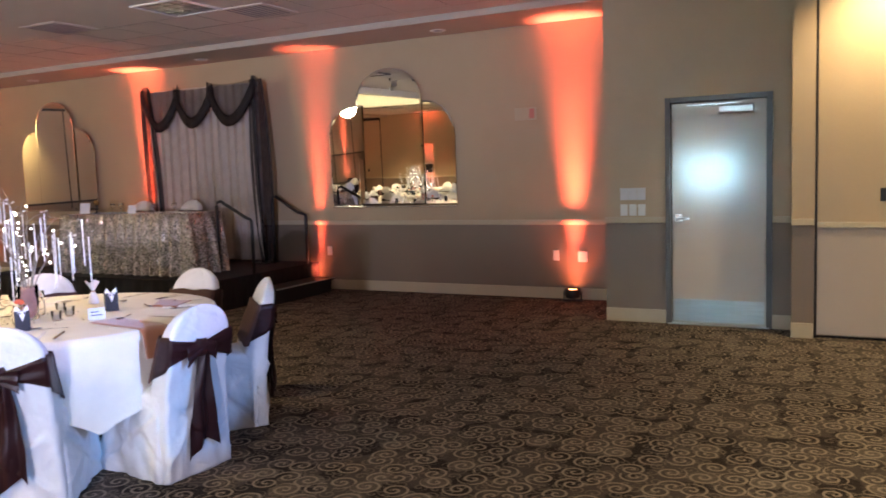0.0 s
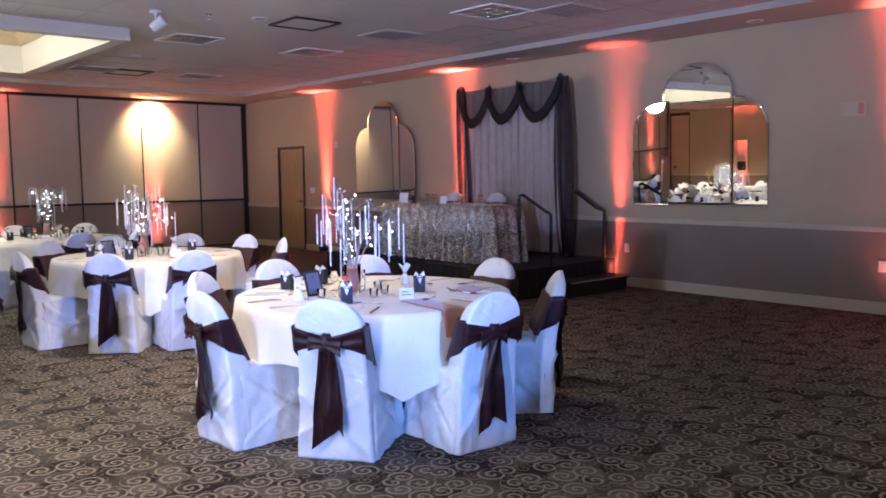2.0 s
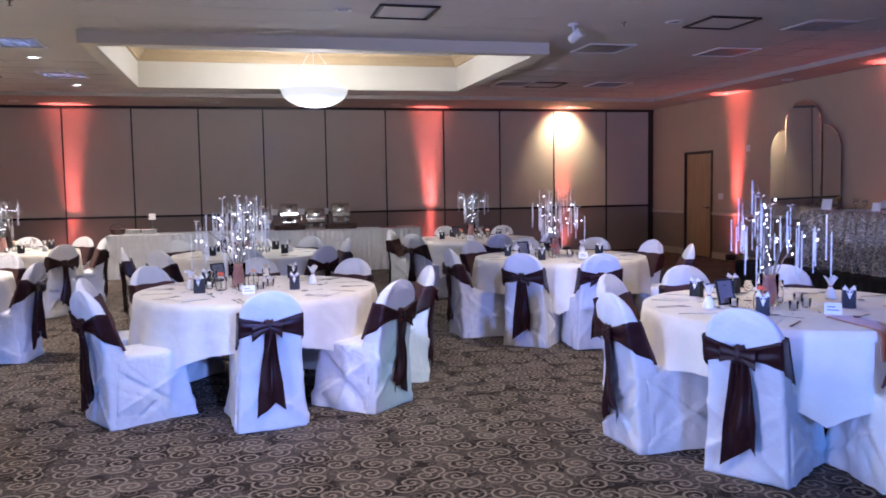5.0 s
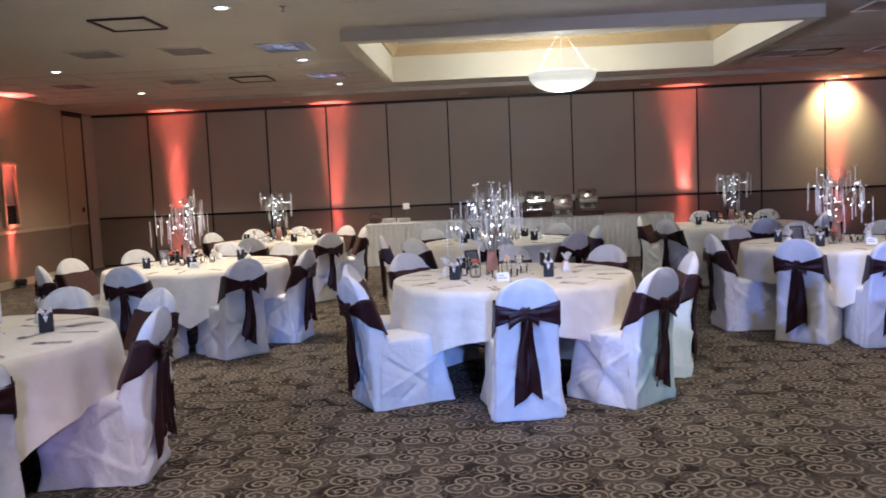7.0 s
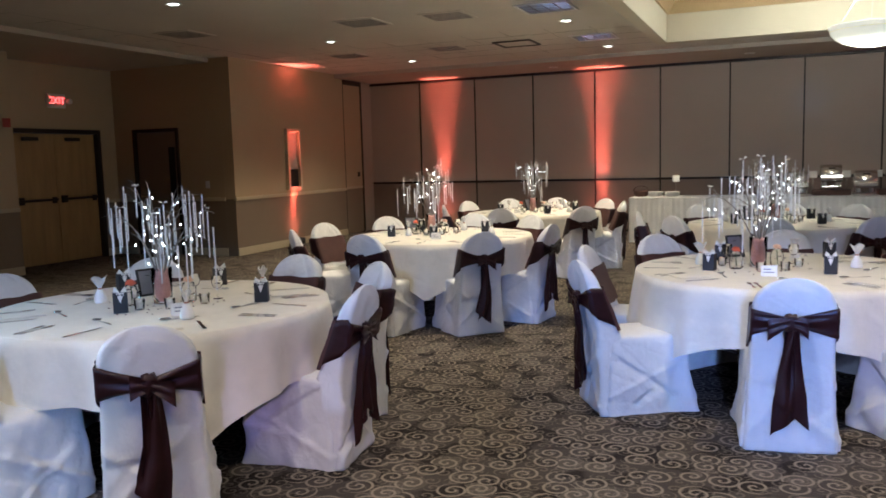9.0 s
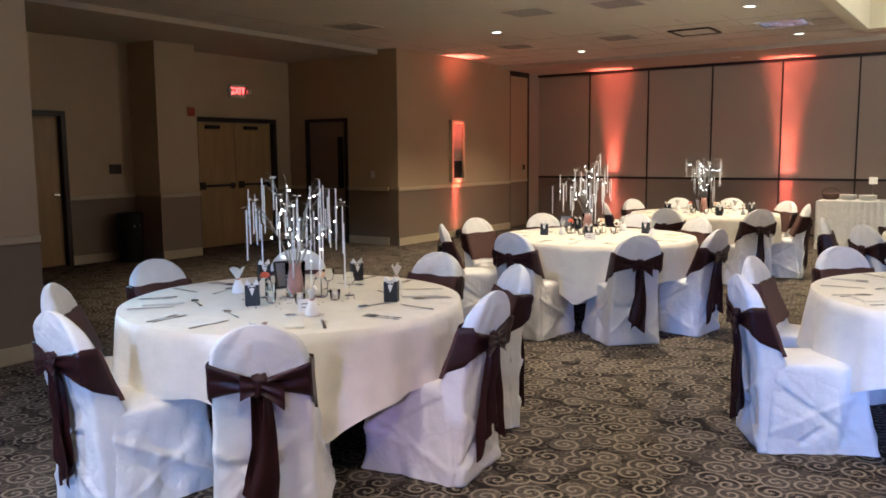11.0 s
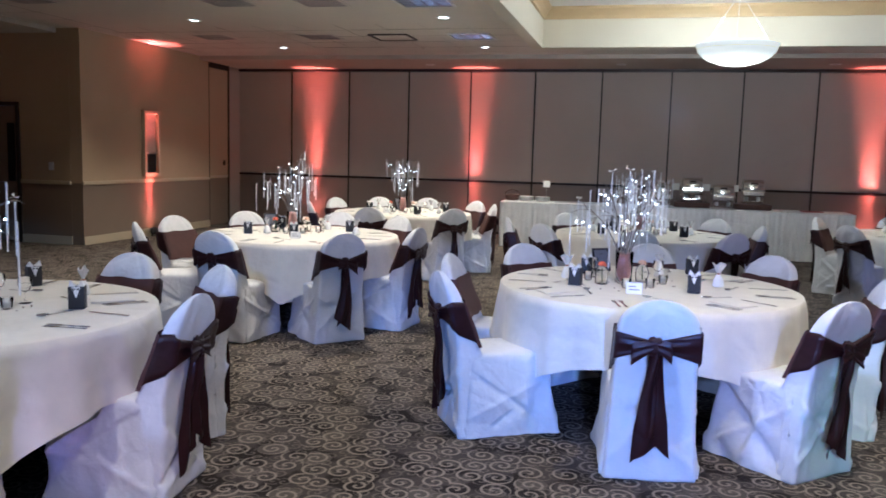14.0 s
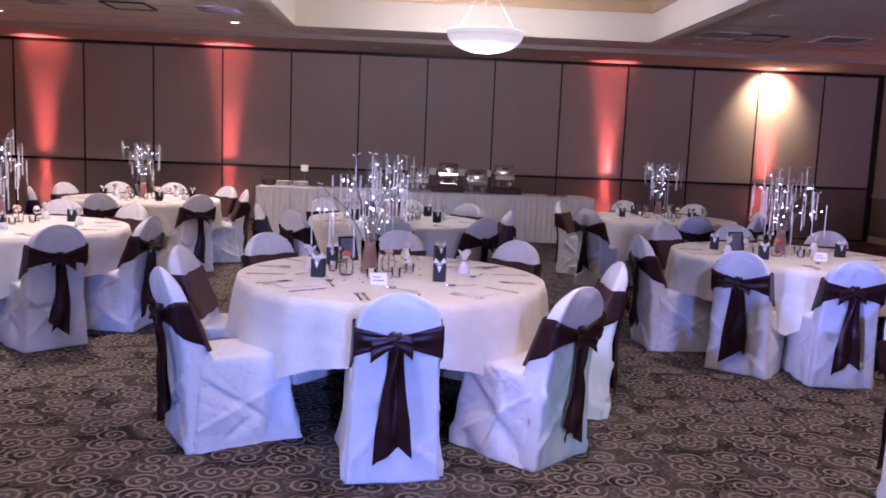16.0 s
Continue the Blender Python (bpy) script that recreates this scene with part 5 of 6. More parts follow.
def knife_master():
    root = empty("table_knife", "polished steel table knife on the tablecloth", "knife", "knives")
    raw("handle", *flat_outline(mirrored([(0.007, -0.11), (0.009, -0.10), (0.007, -0.01), (0.006, 0.0)]), 0.004, 0.0005), CHROME, root, smooth=False)
    raw("blade", *flat_outline([(-0.006, 0.0), (0.006, 0.0), (0.010, 0.04), (0.010, 0.09), (0.002, 0.12), (-0.006, 0.11)], 0.0015, 0.0012), CHROME, root, smooth=False)
    return root


def spoon_master():
    root = empty("teaspoon", "polished steel spoon on the tablecloth", "spoon", "spoons")
    raw("handle", *flat_outline(mirrored([(0.006, -0.10), (0.007, -0.09), (0.003, -0.01), (0.003, 0.035)]), 0.0025, 0.0015), CHROME, root, smooth=False)
    v, f = lathe([(0.003, 0.001), (0.012, 0.002), (0.018, 0.006), (0.020, 0.010), (0.017, 0.008), (0.010, 0.004)], 14)
    raw("bowl", [(x, 0.06 + y * 1.45, z) for x, y, z in v], f, CHROME, root)
    return root


def napkin_master():
    root = empty("napkin", "ivory napkin folded flat on the tablecloth", "napkin", "napkins")
    bm = box((-0.075, -0.105, 0), (0.075, 0.105, 0.004), 0.0015)
    part("lower_fold", bm, IVORY_CLOTH, root)
    part("upper_fold", box((-0.072, -0.100, 0.0042), (0.070, 0.102, 0.0075), 0.0015), IVORY_CLOTH, root)
    return root


def tuxedo_master():
    """Small black gift box with a white shirt front and bow tie."""
    root = empty("favour_box", "small black gift box with a white shirt front", "gift box", "tuxedo boxes")
    bm = box((-0.036, -0.028, 0), (0.036, 0.028, 0.108), 0.002)
    body = part("body", bm, BLACK_CARD, root)
    raw("shirt_front", [(-0.020, -0.0288, 0.106), (0.020, -0.0288, 0.106), (0.0, -0.0288, 0.052), (-0.020, -0.0296, 0.106), (0.020, -0.0296, 0.106), (0.0, -0.0296, 0.052)], [(0, 1, 2), (5, 4, 3), (0, 3, 4, 1), (1, 4, 5, 2), (2, 5, 3, 0)], WHITE_CARD, body, "white shirt front", smooth=False)
    raw("bow_tie", [(-0.014, -0.0310, 0.103), (-0.014, -0.0310, 0.089), (0.0, -0.0325, 0.096), (0.014, -0.0310, 0.103), (0.014, -0.0310, 0.089), (0.0, -0.0300, 0.096)], [(0, 1, 2), (2, 4, 3), (0, 5, 1), (3, 4, 5), (0, 2, 5), (1, 5, 2), (2, 3, 5), (4, 2, 5)], BLACK_CARD, body, smooth=False)
    for s in (-1, 1):
        raw("collar_flap", [(s * 0.004, -0.029, 0.108), (s * 0.034, -0.027, 0.108), (s * 0.026, -0.031, 0.138), (s * 0.004, 0.010, 0.109), (s * 0.034, 0.012, 0.109), (s * 0.026, -0.025, 0.139)], [(0, 1, 2), (3, 5, 4), (0, 2, 5, 3), (1, 4, 5, 2)], WHITE_CARD, body, smooth=False)
    return root


def sachet_master():
    """White gift bag gathered with tulle at its neck."""
    root = empty("favour_bag", "white gift bag gathered with a tulle top", "gift bag", "dress bags")
    v, f = lathe([(0.030, 0.0), (0.036, 0.008), (0.030, 0.04), (0.016, 0.070), (0.010, 0.078)], 14)
    raw("bag", v, f, WHITE_CARD, root)
    verts, faces = [], []
    n = 20
    for k, (r, z) in enumerate(((0.009, 0.077), (0.012, 0.090), (0.026, 0.115), (0.036, 0.138))):
        for i in range(n):
            a = 2 * math.pi * i / n
            rr = r * (1 + (0.30 * k / 3) * math.sin(5 * a))
            verts.append((rr * math.cos(a), rr * math.sin(a) * 0.6, z + 0.012 * k / 3 * math.sin(3 * a + 1)))
    for k in range(3):
        for i in range(n):
            faces.append((k * n + i, k * n + (i + 1) % n, (k + 1) * n + (i + 1) % n, (k + 1) * n + i))
    raw("tulle_top", verts, faces, TULLE, root, "sheer tulle ruff")
    raw("ribbon", *lathe([(0.010, 0.074), (0.0125, 0.076), (0.0125, 0.081), (0.010, 0.083)], 14, False), NAPKIN, root, "copper ribbon tie")
    return root


def jar_master(petals, label):
    root = empty("flower_jar", label, "jar", "flower jars")
    v, f = lathe([(0.034, 0.0), (0.040, 0.006), (0.041, 0.075), (0.032, 0.092), (0.031, 0.105), (0.028, 0.105), (0.029, 0.092), (0.037, 0.074), (0.036, 0.010), (0.010, 0.008)], 18)
    raw("glass", v, f, GLASS, root)
    verts, faces = [], []
    rnd_ = random.Random(4)
    for k in range(26):
        a, tilt = rnd_.uniform(0, 6.28), rnd_.uniform(0.1, 1.3)
        c = Vector((0.024 * math.sin(tilt) * math.cos(a), 0.024 * math.sin(tilt) * math.sin(a), 0.112 + 0.022 * math.cos(tilt)))
        out = Vector((math.sin(tilt) * math.cos(a), math.sin(tilt) * math.sin(a), math.cos(tilt)))
        s1 = out.orthogonal().normalized()
        s2 = out.cross(s1)
        m = len(verts)
        for u, w, h in ((-1, -0.4, 0), (0, -1, 0.2), (1, -0.3, 0.1), (0.6, 0.8, 0.7), (-0.6, 0.8, 0.7)):
            verts.append(c + 0.013 * (u * s1 + w * s2) + 0.007 * h * out)
        faces.append(tuple(range(m, m + 5)))
    raw("blossom", verts, faces, petals, root, "coral paper blossom")
    raw("stem", *tube([(0.004, 0, 0.012), (0, 0.003, 0.10)], [0.003, 0.003], 5), surface("green_stem", (0.06, 0.12, 0.04)), root)
    return root


def votive_master():
    root = empty("votive_candle", "small glass votive holder with a white candle", "candle", "votive candles")
    raw("holder", *lathe([(0.022, 0.0), (0.024, 0.003), (0.029, 0.055), (0.0265, 0.055), (0.022, 0.008), (0.006, 0.006)], 16), GLASS, root)
    raw("candle", *lathe([(0.019, 0.009), (0.020, 0.034), (0.016, 0.036), (0.003, 0.035)], 14), WHITE_CARD, root)
    return root


def tumbler_master():
    root = empty("drinking_glass", "clear stemmed glass on the tablecloth", "glass", "drinking glasses")
    raw("bowl", *lathe([(0.004, 0.055), (0.022, 0.064), (0.032, 0.090), (0.031, 0.125), (0.0295, 0.125), (0.030, 0.090), (0.020, 0.067), (0.003, 0.060)], 16), GLASS, root)
    raw("stem", *lathe([(0.028, 0.0), (0.028, 0.002), (0.006, 0.006), (0.0035, 0.03), (0.004, 0.055)], 14), GLASS, root)
    return root


def tent_card_master():
    root = empty("tent_card", "small white folded table card", "card", "table cards")
    raw("card", [(-0.045, -0.022, 0), (0.045, -0.022, 0), (0.045, 0, 0.062), (-0.045, 0, 0.062), (-0.045, 0.022, 0), (0.045, 0.022, 0), (-0.045, -0.020, 0), (0.045, -0.020, 0), (0.045, 0, 0.060), (-0.045, 0, 0.060), (-0.045, 0.020, 0), (0.045, 0.020, 0)],
        [(0, 1, 2, 3), (3, 2, 5, 4), (9, 8, 7, 6), (10, 11, 8, 9), (0, 6, 7, 1), (4, 5, 11, 10), (0, 3, 9, 6), (3, 4, 10, 9), (1, 7, 8, 2), (2, 8, 11, 5)], WHITE_CARD, root, smooth=False)
    for i in range(2):
        part("text_bar", box((-0.03, -0.0005, 0.0), (0.03 - 0.02 * i, 0.0, 0.006), 0, pose(0, -0.0155 + 0.006 * i, 0.020 + 0.017 * i, -19.5)), DARK_LENS, root)
    return root


def picture_stand_master():
    root = empty("picture_easel", "black easel picture frame leaning back on the table", "picture frame", "table frames")
    tilt = pose(0, 0, 0.002, -16)
    bm = bmesh.new()
    for lo, hi in (((-0.065, -0.006, 0), (0.065, 0.006, 0.012)), ((-0.065, -0.006, 0.148), (0.065, 0.006, 0.16)), ((-0.065, -0.006, 0.012), (-0.053, 0.006, 0.148)), ((0.053, -0.006, 0.012), (0.065, 0.006, 0.148))):
        box_into(bm, lo, hi, 0.002, tilt)
    part("frame", bm, BLACK, root)
    part("sheet", box((-0.0535, -0.002, 0.0115), (0.0535, 0.002, 0.1485), 0, tilt), DARK_LENS, root, "dark printed sheet")
    part("easel_leg", box((-0.012, 0.0, 0.0), (0.012, 0.003, 0.125), 0.001, pose(0, 0.068, 0.0, 18)), BLACK, root)
    return root


def centrepiece_master(seed, spread=1.0, hung=1.0):
    """Lit branches in a vase, hung with strands of crystal."""
    rnd_ = random.Random(seed)
    root = empty("branch_centrepiece", "lit branch centrepiece hung with crystal strands", "centrepiece", "lit centrepieces")
    v, f = lathe([(0.040, 0.0), (0.052, 0.004), (0.050, 0.05), (0.056, 0.195), (0.053, 0.195), (0.047, 0.05), (0.030, 0.012)], 24)
    vase = raw("vase", v, f, GLASS, root, "clear glass vase")
    raw("filling", *lathe([(0.030, 0.014), (0.044, 0.05), (0.050, 0.165), (0.030, 0.172), (0.004, 0.174)], 20), PINK_WATER, vase, "rose-coloured filling")
    verts, faces, tips, lights = [], [], [], []
    count = 12
    for b in range(count):
        a = 2 * math.pi * b / count + rnd_.uniform(-0.25, 0.25)
        reach = spread * (0.07 + 0.25 * ((b * 7) % count) / (count - 1)) + rnd_.uniform(-0.02, 0.02)
        rise = 0.56 - 0.55 * reach + rnd_.uniform(-0.05, 0.05)
        pts = []
        bend = rnd_.uniform(-0.5, 0.5)
        for i in range(9):
            u = i / 8
            aa = a + bend * u
            r = 0.015 + reach * (0.62 * u + 0.38 * u ** 1.8)
            z = 0.12 + 0.06 * u + rise * (1 - (1 - u) ** 1.7) - 0.10 * (reach / 0.34) * u ** 4
            pts.append(Vector((r * math.cos(aa), r * math.sin(aa), z)))
        tube(pts, [0.0042 - 0.0030 * i / 8 for i in range(9)], 5, verts, faces)
        tips.append((pts[8], a))
        tips.append((pts[6], a))
        for i in (2, 3, 4, 5, 6, 7):
            if rnd_.random() < 0.50:
                lights.append(pts[i] + Vector((rnd_.uniform(-0.03, 0.03), rnd_.uniform(-0.03, 0.03), rnd_.uniform(-0.09, 0.02))))
            if rnd_.random() < 0.62:
                side = a + rnd_.choice((-1, 1)) * rnd_.uniform(0.5, 1.2)
                length = rnd_.uniform(0.05, 0.13)
                end = pts[i] + Vector((length * math.cos(side), length * math.sin(side), rnd_.uniform(0.01, 0.09)))
                tube([pts[i], (pts[i] + end) / 2 + Vector((0, 0, 0.012)), end], [0.0028, 0.002, 0.0012], 4, verts, faces)
                tips.append((end, side))
    raw("branch_spray", verts, faces, BRANCH, root)
    v, f = lathe([(0.0005, -0.0058), (0.0036, -0.0034), (0.0047, 0.0), (0.0036, 0.0034), (0.0005, 0.0058)], 8)
    bulb = None
    for p in lights:
        ob = raw("led_bulb", v, f, LED, root) if bulb is None else new("led_bulb", bulb)
        bulb = ob.data
        ob.parent = root
        ob.location = p
    strands = {}
    for i, (p, a) in enumerate(tips):
        if rnd_.random() < 1 - hung * (0.72 if p.xy.length > 0.17 else 0.34):
            continue
        beads = rnd_.choice((16, 20, 24, 26))
        if beads not in strands:
            profile = []
            for k in range(beads):
                z = -0.003 - k * 0.0100
                profile += [(0.0012, z), (0.0050, z - 0.003), (0.0050, z - 0.007)]
            v, f = lathe(profile + [(0.0012, -0.003 - beads * 0.0100)], 5)
            ob = raw("crystal_strand", v, f, CRYSTAL, root, smooth=False)
            strands[beads] = ob.data
        else:
            ob = new("crystal_strand", strands[beads])
            ob.parent = root
        ob.location = p
    petal = None
    for i in range(9):
        p, a = rnd_.choice(tips)
        if petal is None:
            ob = raw("petal", [(0, 0, 0), (0.020, 0.010, 0.012), (0.030, 0.0, 0.004), (0.018, -0.010, 0.010), (-0.018, 0.011, 0.013), (-0.028, 0.0, 0.005), (-0.017, -0.010, 0.011)], [(0, 1, 2), (0, 2, 3), (0, 5, 4), (0, 6, 5)], WHITE_CARD, root)
            petal = ob.data
        else:
            ob = new("petal", petal)
            ob.parent = root
        ob.matrix_basis = Matrix.Translation(p) @ pose(0, 0, 0.004, rnd_.uniform(-30, 30), rnd_.uniform(-30, 30), rnd_.uniform(0, 360))
    return root


class Stock:
    """Hands out the master first and copies after that."""
    def __init__(self, *masters_):
        self.masters, self.used, self.turn = list(masters_), set(), 0

    def put(self, m):
        ob = self.masters[self.turn % len(self.masters)]
        self.turn += 1
        if ob.name in self.used:
            return copy_thing(ob, m)
        self.used.add(ob.name)
        ob.matrix_basis = m
        return ob


forks, knives, spoons, napkins = Stock(fork_master()), Stock(knife_master()), Stock(spoon_master()), Stock(napkin_master())
boxes_, bags = Stock(tuxedo_master()), Stock(sachet_master())
jars = Stock(jar_master(RED_PAPER, "glass jar with a coral paper blossom"), jar_master(PEACH, "glass jar with a peach paper blossom"))
votives, tumblers, cards, stands = Stock(votive_master()), Stock(tumbler_master()), Stock(tent_card_master()), Stock(picture_stand_master())
trees = Stock(centrepiece_master(7), centrepiece_master(19), centrepiece_master(31, 1.28))
compact_trees = Stock(centrepiece_master(45, 0.66, 0.95))

# places of the middle things, from each table's centre
MIDDLE = {
    "A": {"tree": (-0.16, 0.02), "box": [(-0.41, -0.27), (0.22, -0.20), (-0.36, 0.50), (-0.02, 0.60)], "bag": [(0.38, 0.15), (-0.55, 0.05), (0.10, 0.45)], "stand": (-0.37, 0.13), "card": (-0.02, -0.36)},
    "B": {"tree": (-0.14, 0.04), "box": [(-0.42, -0.16), (0.27, -0.18), (-0.39, 0.37), (0.30, 0.62)], "bag": [(0.43, 0.13), (-0.50, 0.12), (0.08, 0.40)], "stand": (-0.29, 0.50), "card": (-0.07, -0.34)},
    "C": {"tree": (-0.02, 0.03), "box": [(-0.04, -0.26), (0.50, 0.21), (-0.58, 0.32), (-0.13, 0.66)], "bag": [(-0.39, -0.05), (0.29, 0.52), (0.42, -0.30)], "stand": (-0.27, 0.21), "card": (0.32, -0.23)},
}
MIDDLE["D"] = {"tree": (-0.16, 0.16), "box": [(-0.44, -0.20), (0.02, -0.22), (-0.38, 0.40), (0.32, 0.42)], "bag": [(0.48, 0.16), (-0.30, -0.10), (0.05, 0.52)], "stand": (-0.42, 0.24), "card": (0.12, -0.40)}
DEFAULT = {"tree": (-0.03, 0.03), "box": [(-0.42, -0.20), (0.40, -0.18), (-0.38, 0.40), (0.32, 0.50)], "bag": [(0.48, 0.16), (-0.52, 0.08), (0.05, 0.52)], "stand": (-0.28, 0.24), "card": (0.02, -0.34)}
rnd = random.Random(12)
for key, (cx, cy) in TABLES.items():
    mid = MIDDLE.get(key, DEFAULT)
    spin = 0 if key in MIDDLE else rnd.choice((0, 20, -25, 160))

    def at(p, turn=0.0, z=TOPZ):
        q = Matrix.Rotation(radians(spin), 3, "Z") @ Vector((p[0], p[1], 0))
        return pose(cx + q.x, cy + q.y, z, 0, 0, turn)

    facing = math.degrees(math.atan2(cy - 0.6, cx + 0.4)) - 90
    (compact_trees if key in "FH" else trees).put(at(mid["tree"], rnd.uniform(0, 360)))
    for p in mid["box"]:
        boxes_.put(at(p, facing + rnd.uniform(-25, 25)))
    for p in mid["bag"]:
        bags.put(at(p, rnd.uniform(0, 360)))
    stands.put(at(mid["stand"], facing + rnd.uniform(20, 60)))
    cards.put(at(mid["card"], facing + rnd.uniform(-15, 15)))
    tx, ty = mid["tree"]
    jars.put(at((tx - 0.13, ty - 0.10)))
    jars.put(at((tx + 0.11, ty + 0.08)))
    for dx, dy in ((0.16, -0.13), (-0.22, 0.03), (0.24, 0.05), (0.02, -0.20)):
        votives.put(at((tx + dx, ty + dy)))
    for dx, dy in ((0.02, 0.24), (-0.20, 0.18), (0.21, 0.20)):
        tumblers.put(at((tx + dx, ty + dy)))
    for i in range(8):
        angle = 45 * i + rnd.uniform(-3, 3)
        a = radians(angle)
        c, s = math.cos(a), math.sin(a)

        def place(side, out, turn=0.0, z=TOPZ):
            return pose(cx + out * c - side * s, cy + out * s + side * c, z, 0, 0, angle + 90 + turn)

        # seen from the chair, forks lie to the left, knife and spoon to the right
        forks.put(place(-0.13, 0.72, rnd.uniform(-12, 12)))
        forks.put(place(-0.165, 0.73, rnd.uniform(-12, 12)))
        if i % 2 == 0 or key in "ABC":
            knives.put(place(0.14, 0.72, rnd.uniform(-10, 10)))
            spoons.put(place(0.05, 0.50, 90 + rnd.uniform(-30, 30)))
        if key in "ABC" and i % 2:
            napkins.put(place(-0.02, 0.68, rnd.uniform(-10, 10)))

# small gems strewn round the centrepieces
verts, faces = [], []
for key, (cx, cy) in TABLES.items():
    tx, ty = MIDDLE.get(key, DEFAULT)["tree"]
    for i in range(42):
        a, r, g = rnd.uniform(0, 6.28), rnd.uniform(0.09, 0.36), rnd.uniform(0.004, 0.007)
        x, y, m = cx + tx + r * math.cos(a), cy + ty + r * math.sin(a), len(verts)
        verts += [(x, y, TOPZ), (x + g, y, TOPZ + g * 0.7), (x, y + g, TOPZ + g * 0.7), (x - g, y, TOPZ + g * 0.7), (x, y - g, TOPZ + g * 0.7), (x, y, TOPZ + g * 1.2)]
        faces += [(m, m + 2, m + 1), (m, m + 3, m + 2), (m, m + 4, m + 3), (m, m + 1, m + 4), (m + 5, m + 1, m + 2), (m + 5, m + 2, m + 3), (m + 5, m + 3, m + 4), (m + 5, m + 4, m + 1)]
tagged(raw("table_gems", verts, faces, surface("amber_gems", (0.22, 0.15, 0.12), 0.15, coarse=40, fine=200, vary=0.6, bump=0.0), smooth=False), "tiny amber gems strewn over the tablecloths", "gems", kind="stuff")

# copper napkins on the table by the stage
ax, ay = TABLES["A"]


def runner(points, width, m):
    """A folded strip of cloth that follows a line and hangs over the edge."""
    verts, faces = [], []
    k = 6
    for y, z in points:
        for j in range(k):
            t = j / (k - 1) - 0.5
            verts.append((t * width, y, z + 0.002 * math.sin(9 * t + 20 * y)))
        for j in range(k):
            t = j / (k - 1) - 0.5
            verts.append((t * width, y + (0.005 if z < TOPZ else 0), z - 0.004 if z > TOPZ else z))
    n_ = 2 * k
    for i in range(len(points) - 1):
        for j in range(k - 1):
            faces.append((i * n_ + j, i * n_ + j + 1, (i + 1) * n_ + j + 1, (i + 1) * n_ + j))
            faces.append((i * n_ + k + j + 1, i * n_ + k + j, (i + 1) * n_ + k + j, (i + 1) * n_ + k + j + 1))
        faces.append((i * n_, (i + 1) * n_, (i + 1) * n_ + k, i * n_ + k))
        faces.append((i * n_ + k - 1, i * n_ + 2 * k - 1, (i + 1) * n_ + 2 * k - 1, (i + 1) * n_ + k - 1))
    ob = raw("copper_napkin", verts, faces, NAPKIN)
    ob.matrix_basis = m
    return tagged(ob, "copper satin napkin hanging over the table edge", "napkin")


runner([(-0.46, TOPZ + 0.005), (-0.60, TOPZ + 0.005), (-0.86, TOPZ + 0.005), (-0.905, TOPZ - 0.001), (-0.93, TOPZ - 0.03), (-0.935, TOPZ - 0.09), (-0.945, TOPZ - 0.15)], 0.17, pose(ax, ay, 0, 0, 0, -7))
for i in range(2):
    ob = part("folded_napkin", box((-0.11, -0.05, 0), (0.11, 0.05, 0.012), 0.004), NAPKIN)
    ob.matrix_basis = pose(ax + 0.50, ay - 0.44 + 0.10 * i, TOPZ, 0, 0, 20 + 14 * i)
    tagged(ob, "folded copper satin napkin on the table", "napkin", "folded napkins")

# ---- stage, head table, backdrop ----
STAGE = 0.37
stage = empty("stage", "low black skirted stage against the wall", "stage")
part("deck", box((6.60, 6.85, STAGE - 0.04), (RIGHT - 0.03, 10.75, STAGE), 0.006), STAGE_CLOTH, stage)


def pleated(name, a, b, z0, z1, depth, waves, material, parent, label="", out=(0, -1), flare=0.6, rows=5, seed=1):
    """A hanging pleated cloth from a to b with two sides."""
    rnd_ = random.Random(seed)
    ph = [rnd_.uniform(0, 6.28) for _ in range(3)]
    a, b, o = Vector((*a, 0)), Vector((*b, 0)), Vector((*out, 0))
    cols = max(8, int(waves * 8))
    verts, faces = [], []
    for r in range(rows + 1):
        u = r / rows
        for i in range(cols + 1):
            t = i / cols
            w = math.sin(2 * math.pi * waves * t + ph[0] + 0.9 * math.sin(5 * t + ph[1]))
            d = depth * (0.45 + flare * u) * (0.7 * w + 0.3 * math.sin(2 * math.pi * waves * 0.37 * t + ph[2]))
            p = a.lerp(b, t) + o * (d + depth)
            verts.append((p.x, p.y, z1 + (z0 - z1) * u))
    for r in range(rows):
        for i in range(cols):
            n0 = r * (cols + 1) + i
            faces.append((n0, n0 + 1, n0 + cols + 2, n0 + cols + 1))
    return raw(name, verts, faces, material, parent, label)


pleated("skirt", (6.60, 10.75), (6.60, 6.85), 0.005, STAGE - 0.02, 0.012, 26, STAGE_CLOTH, stage, out=(-1, 0))
pleated("skirt", (6.60, 6.85), (8.68, 6.85), 0.005, STAGE - 0.02, 0.012, 15, STAGE_CLOTH, stage, out=(0, -1), seed=2)
pleated("skirt", (6.60, 10.75), (8.68, 10.75), 0.005, STAGE - 0.02, 0.012, 15, STAGE_CLOTH, stage, out=(0, 1), seed=3)

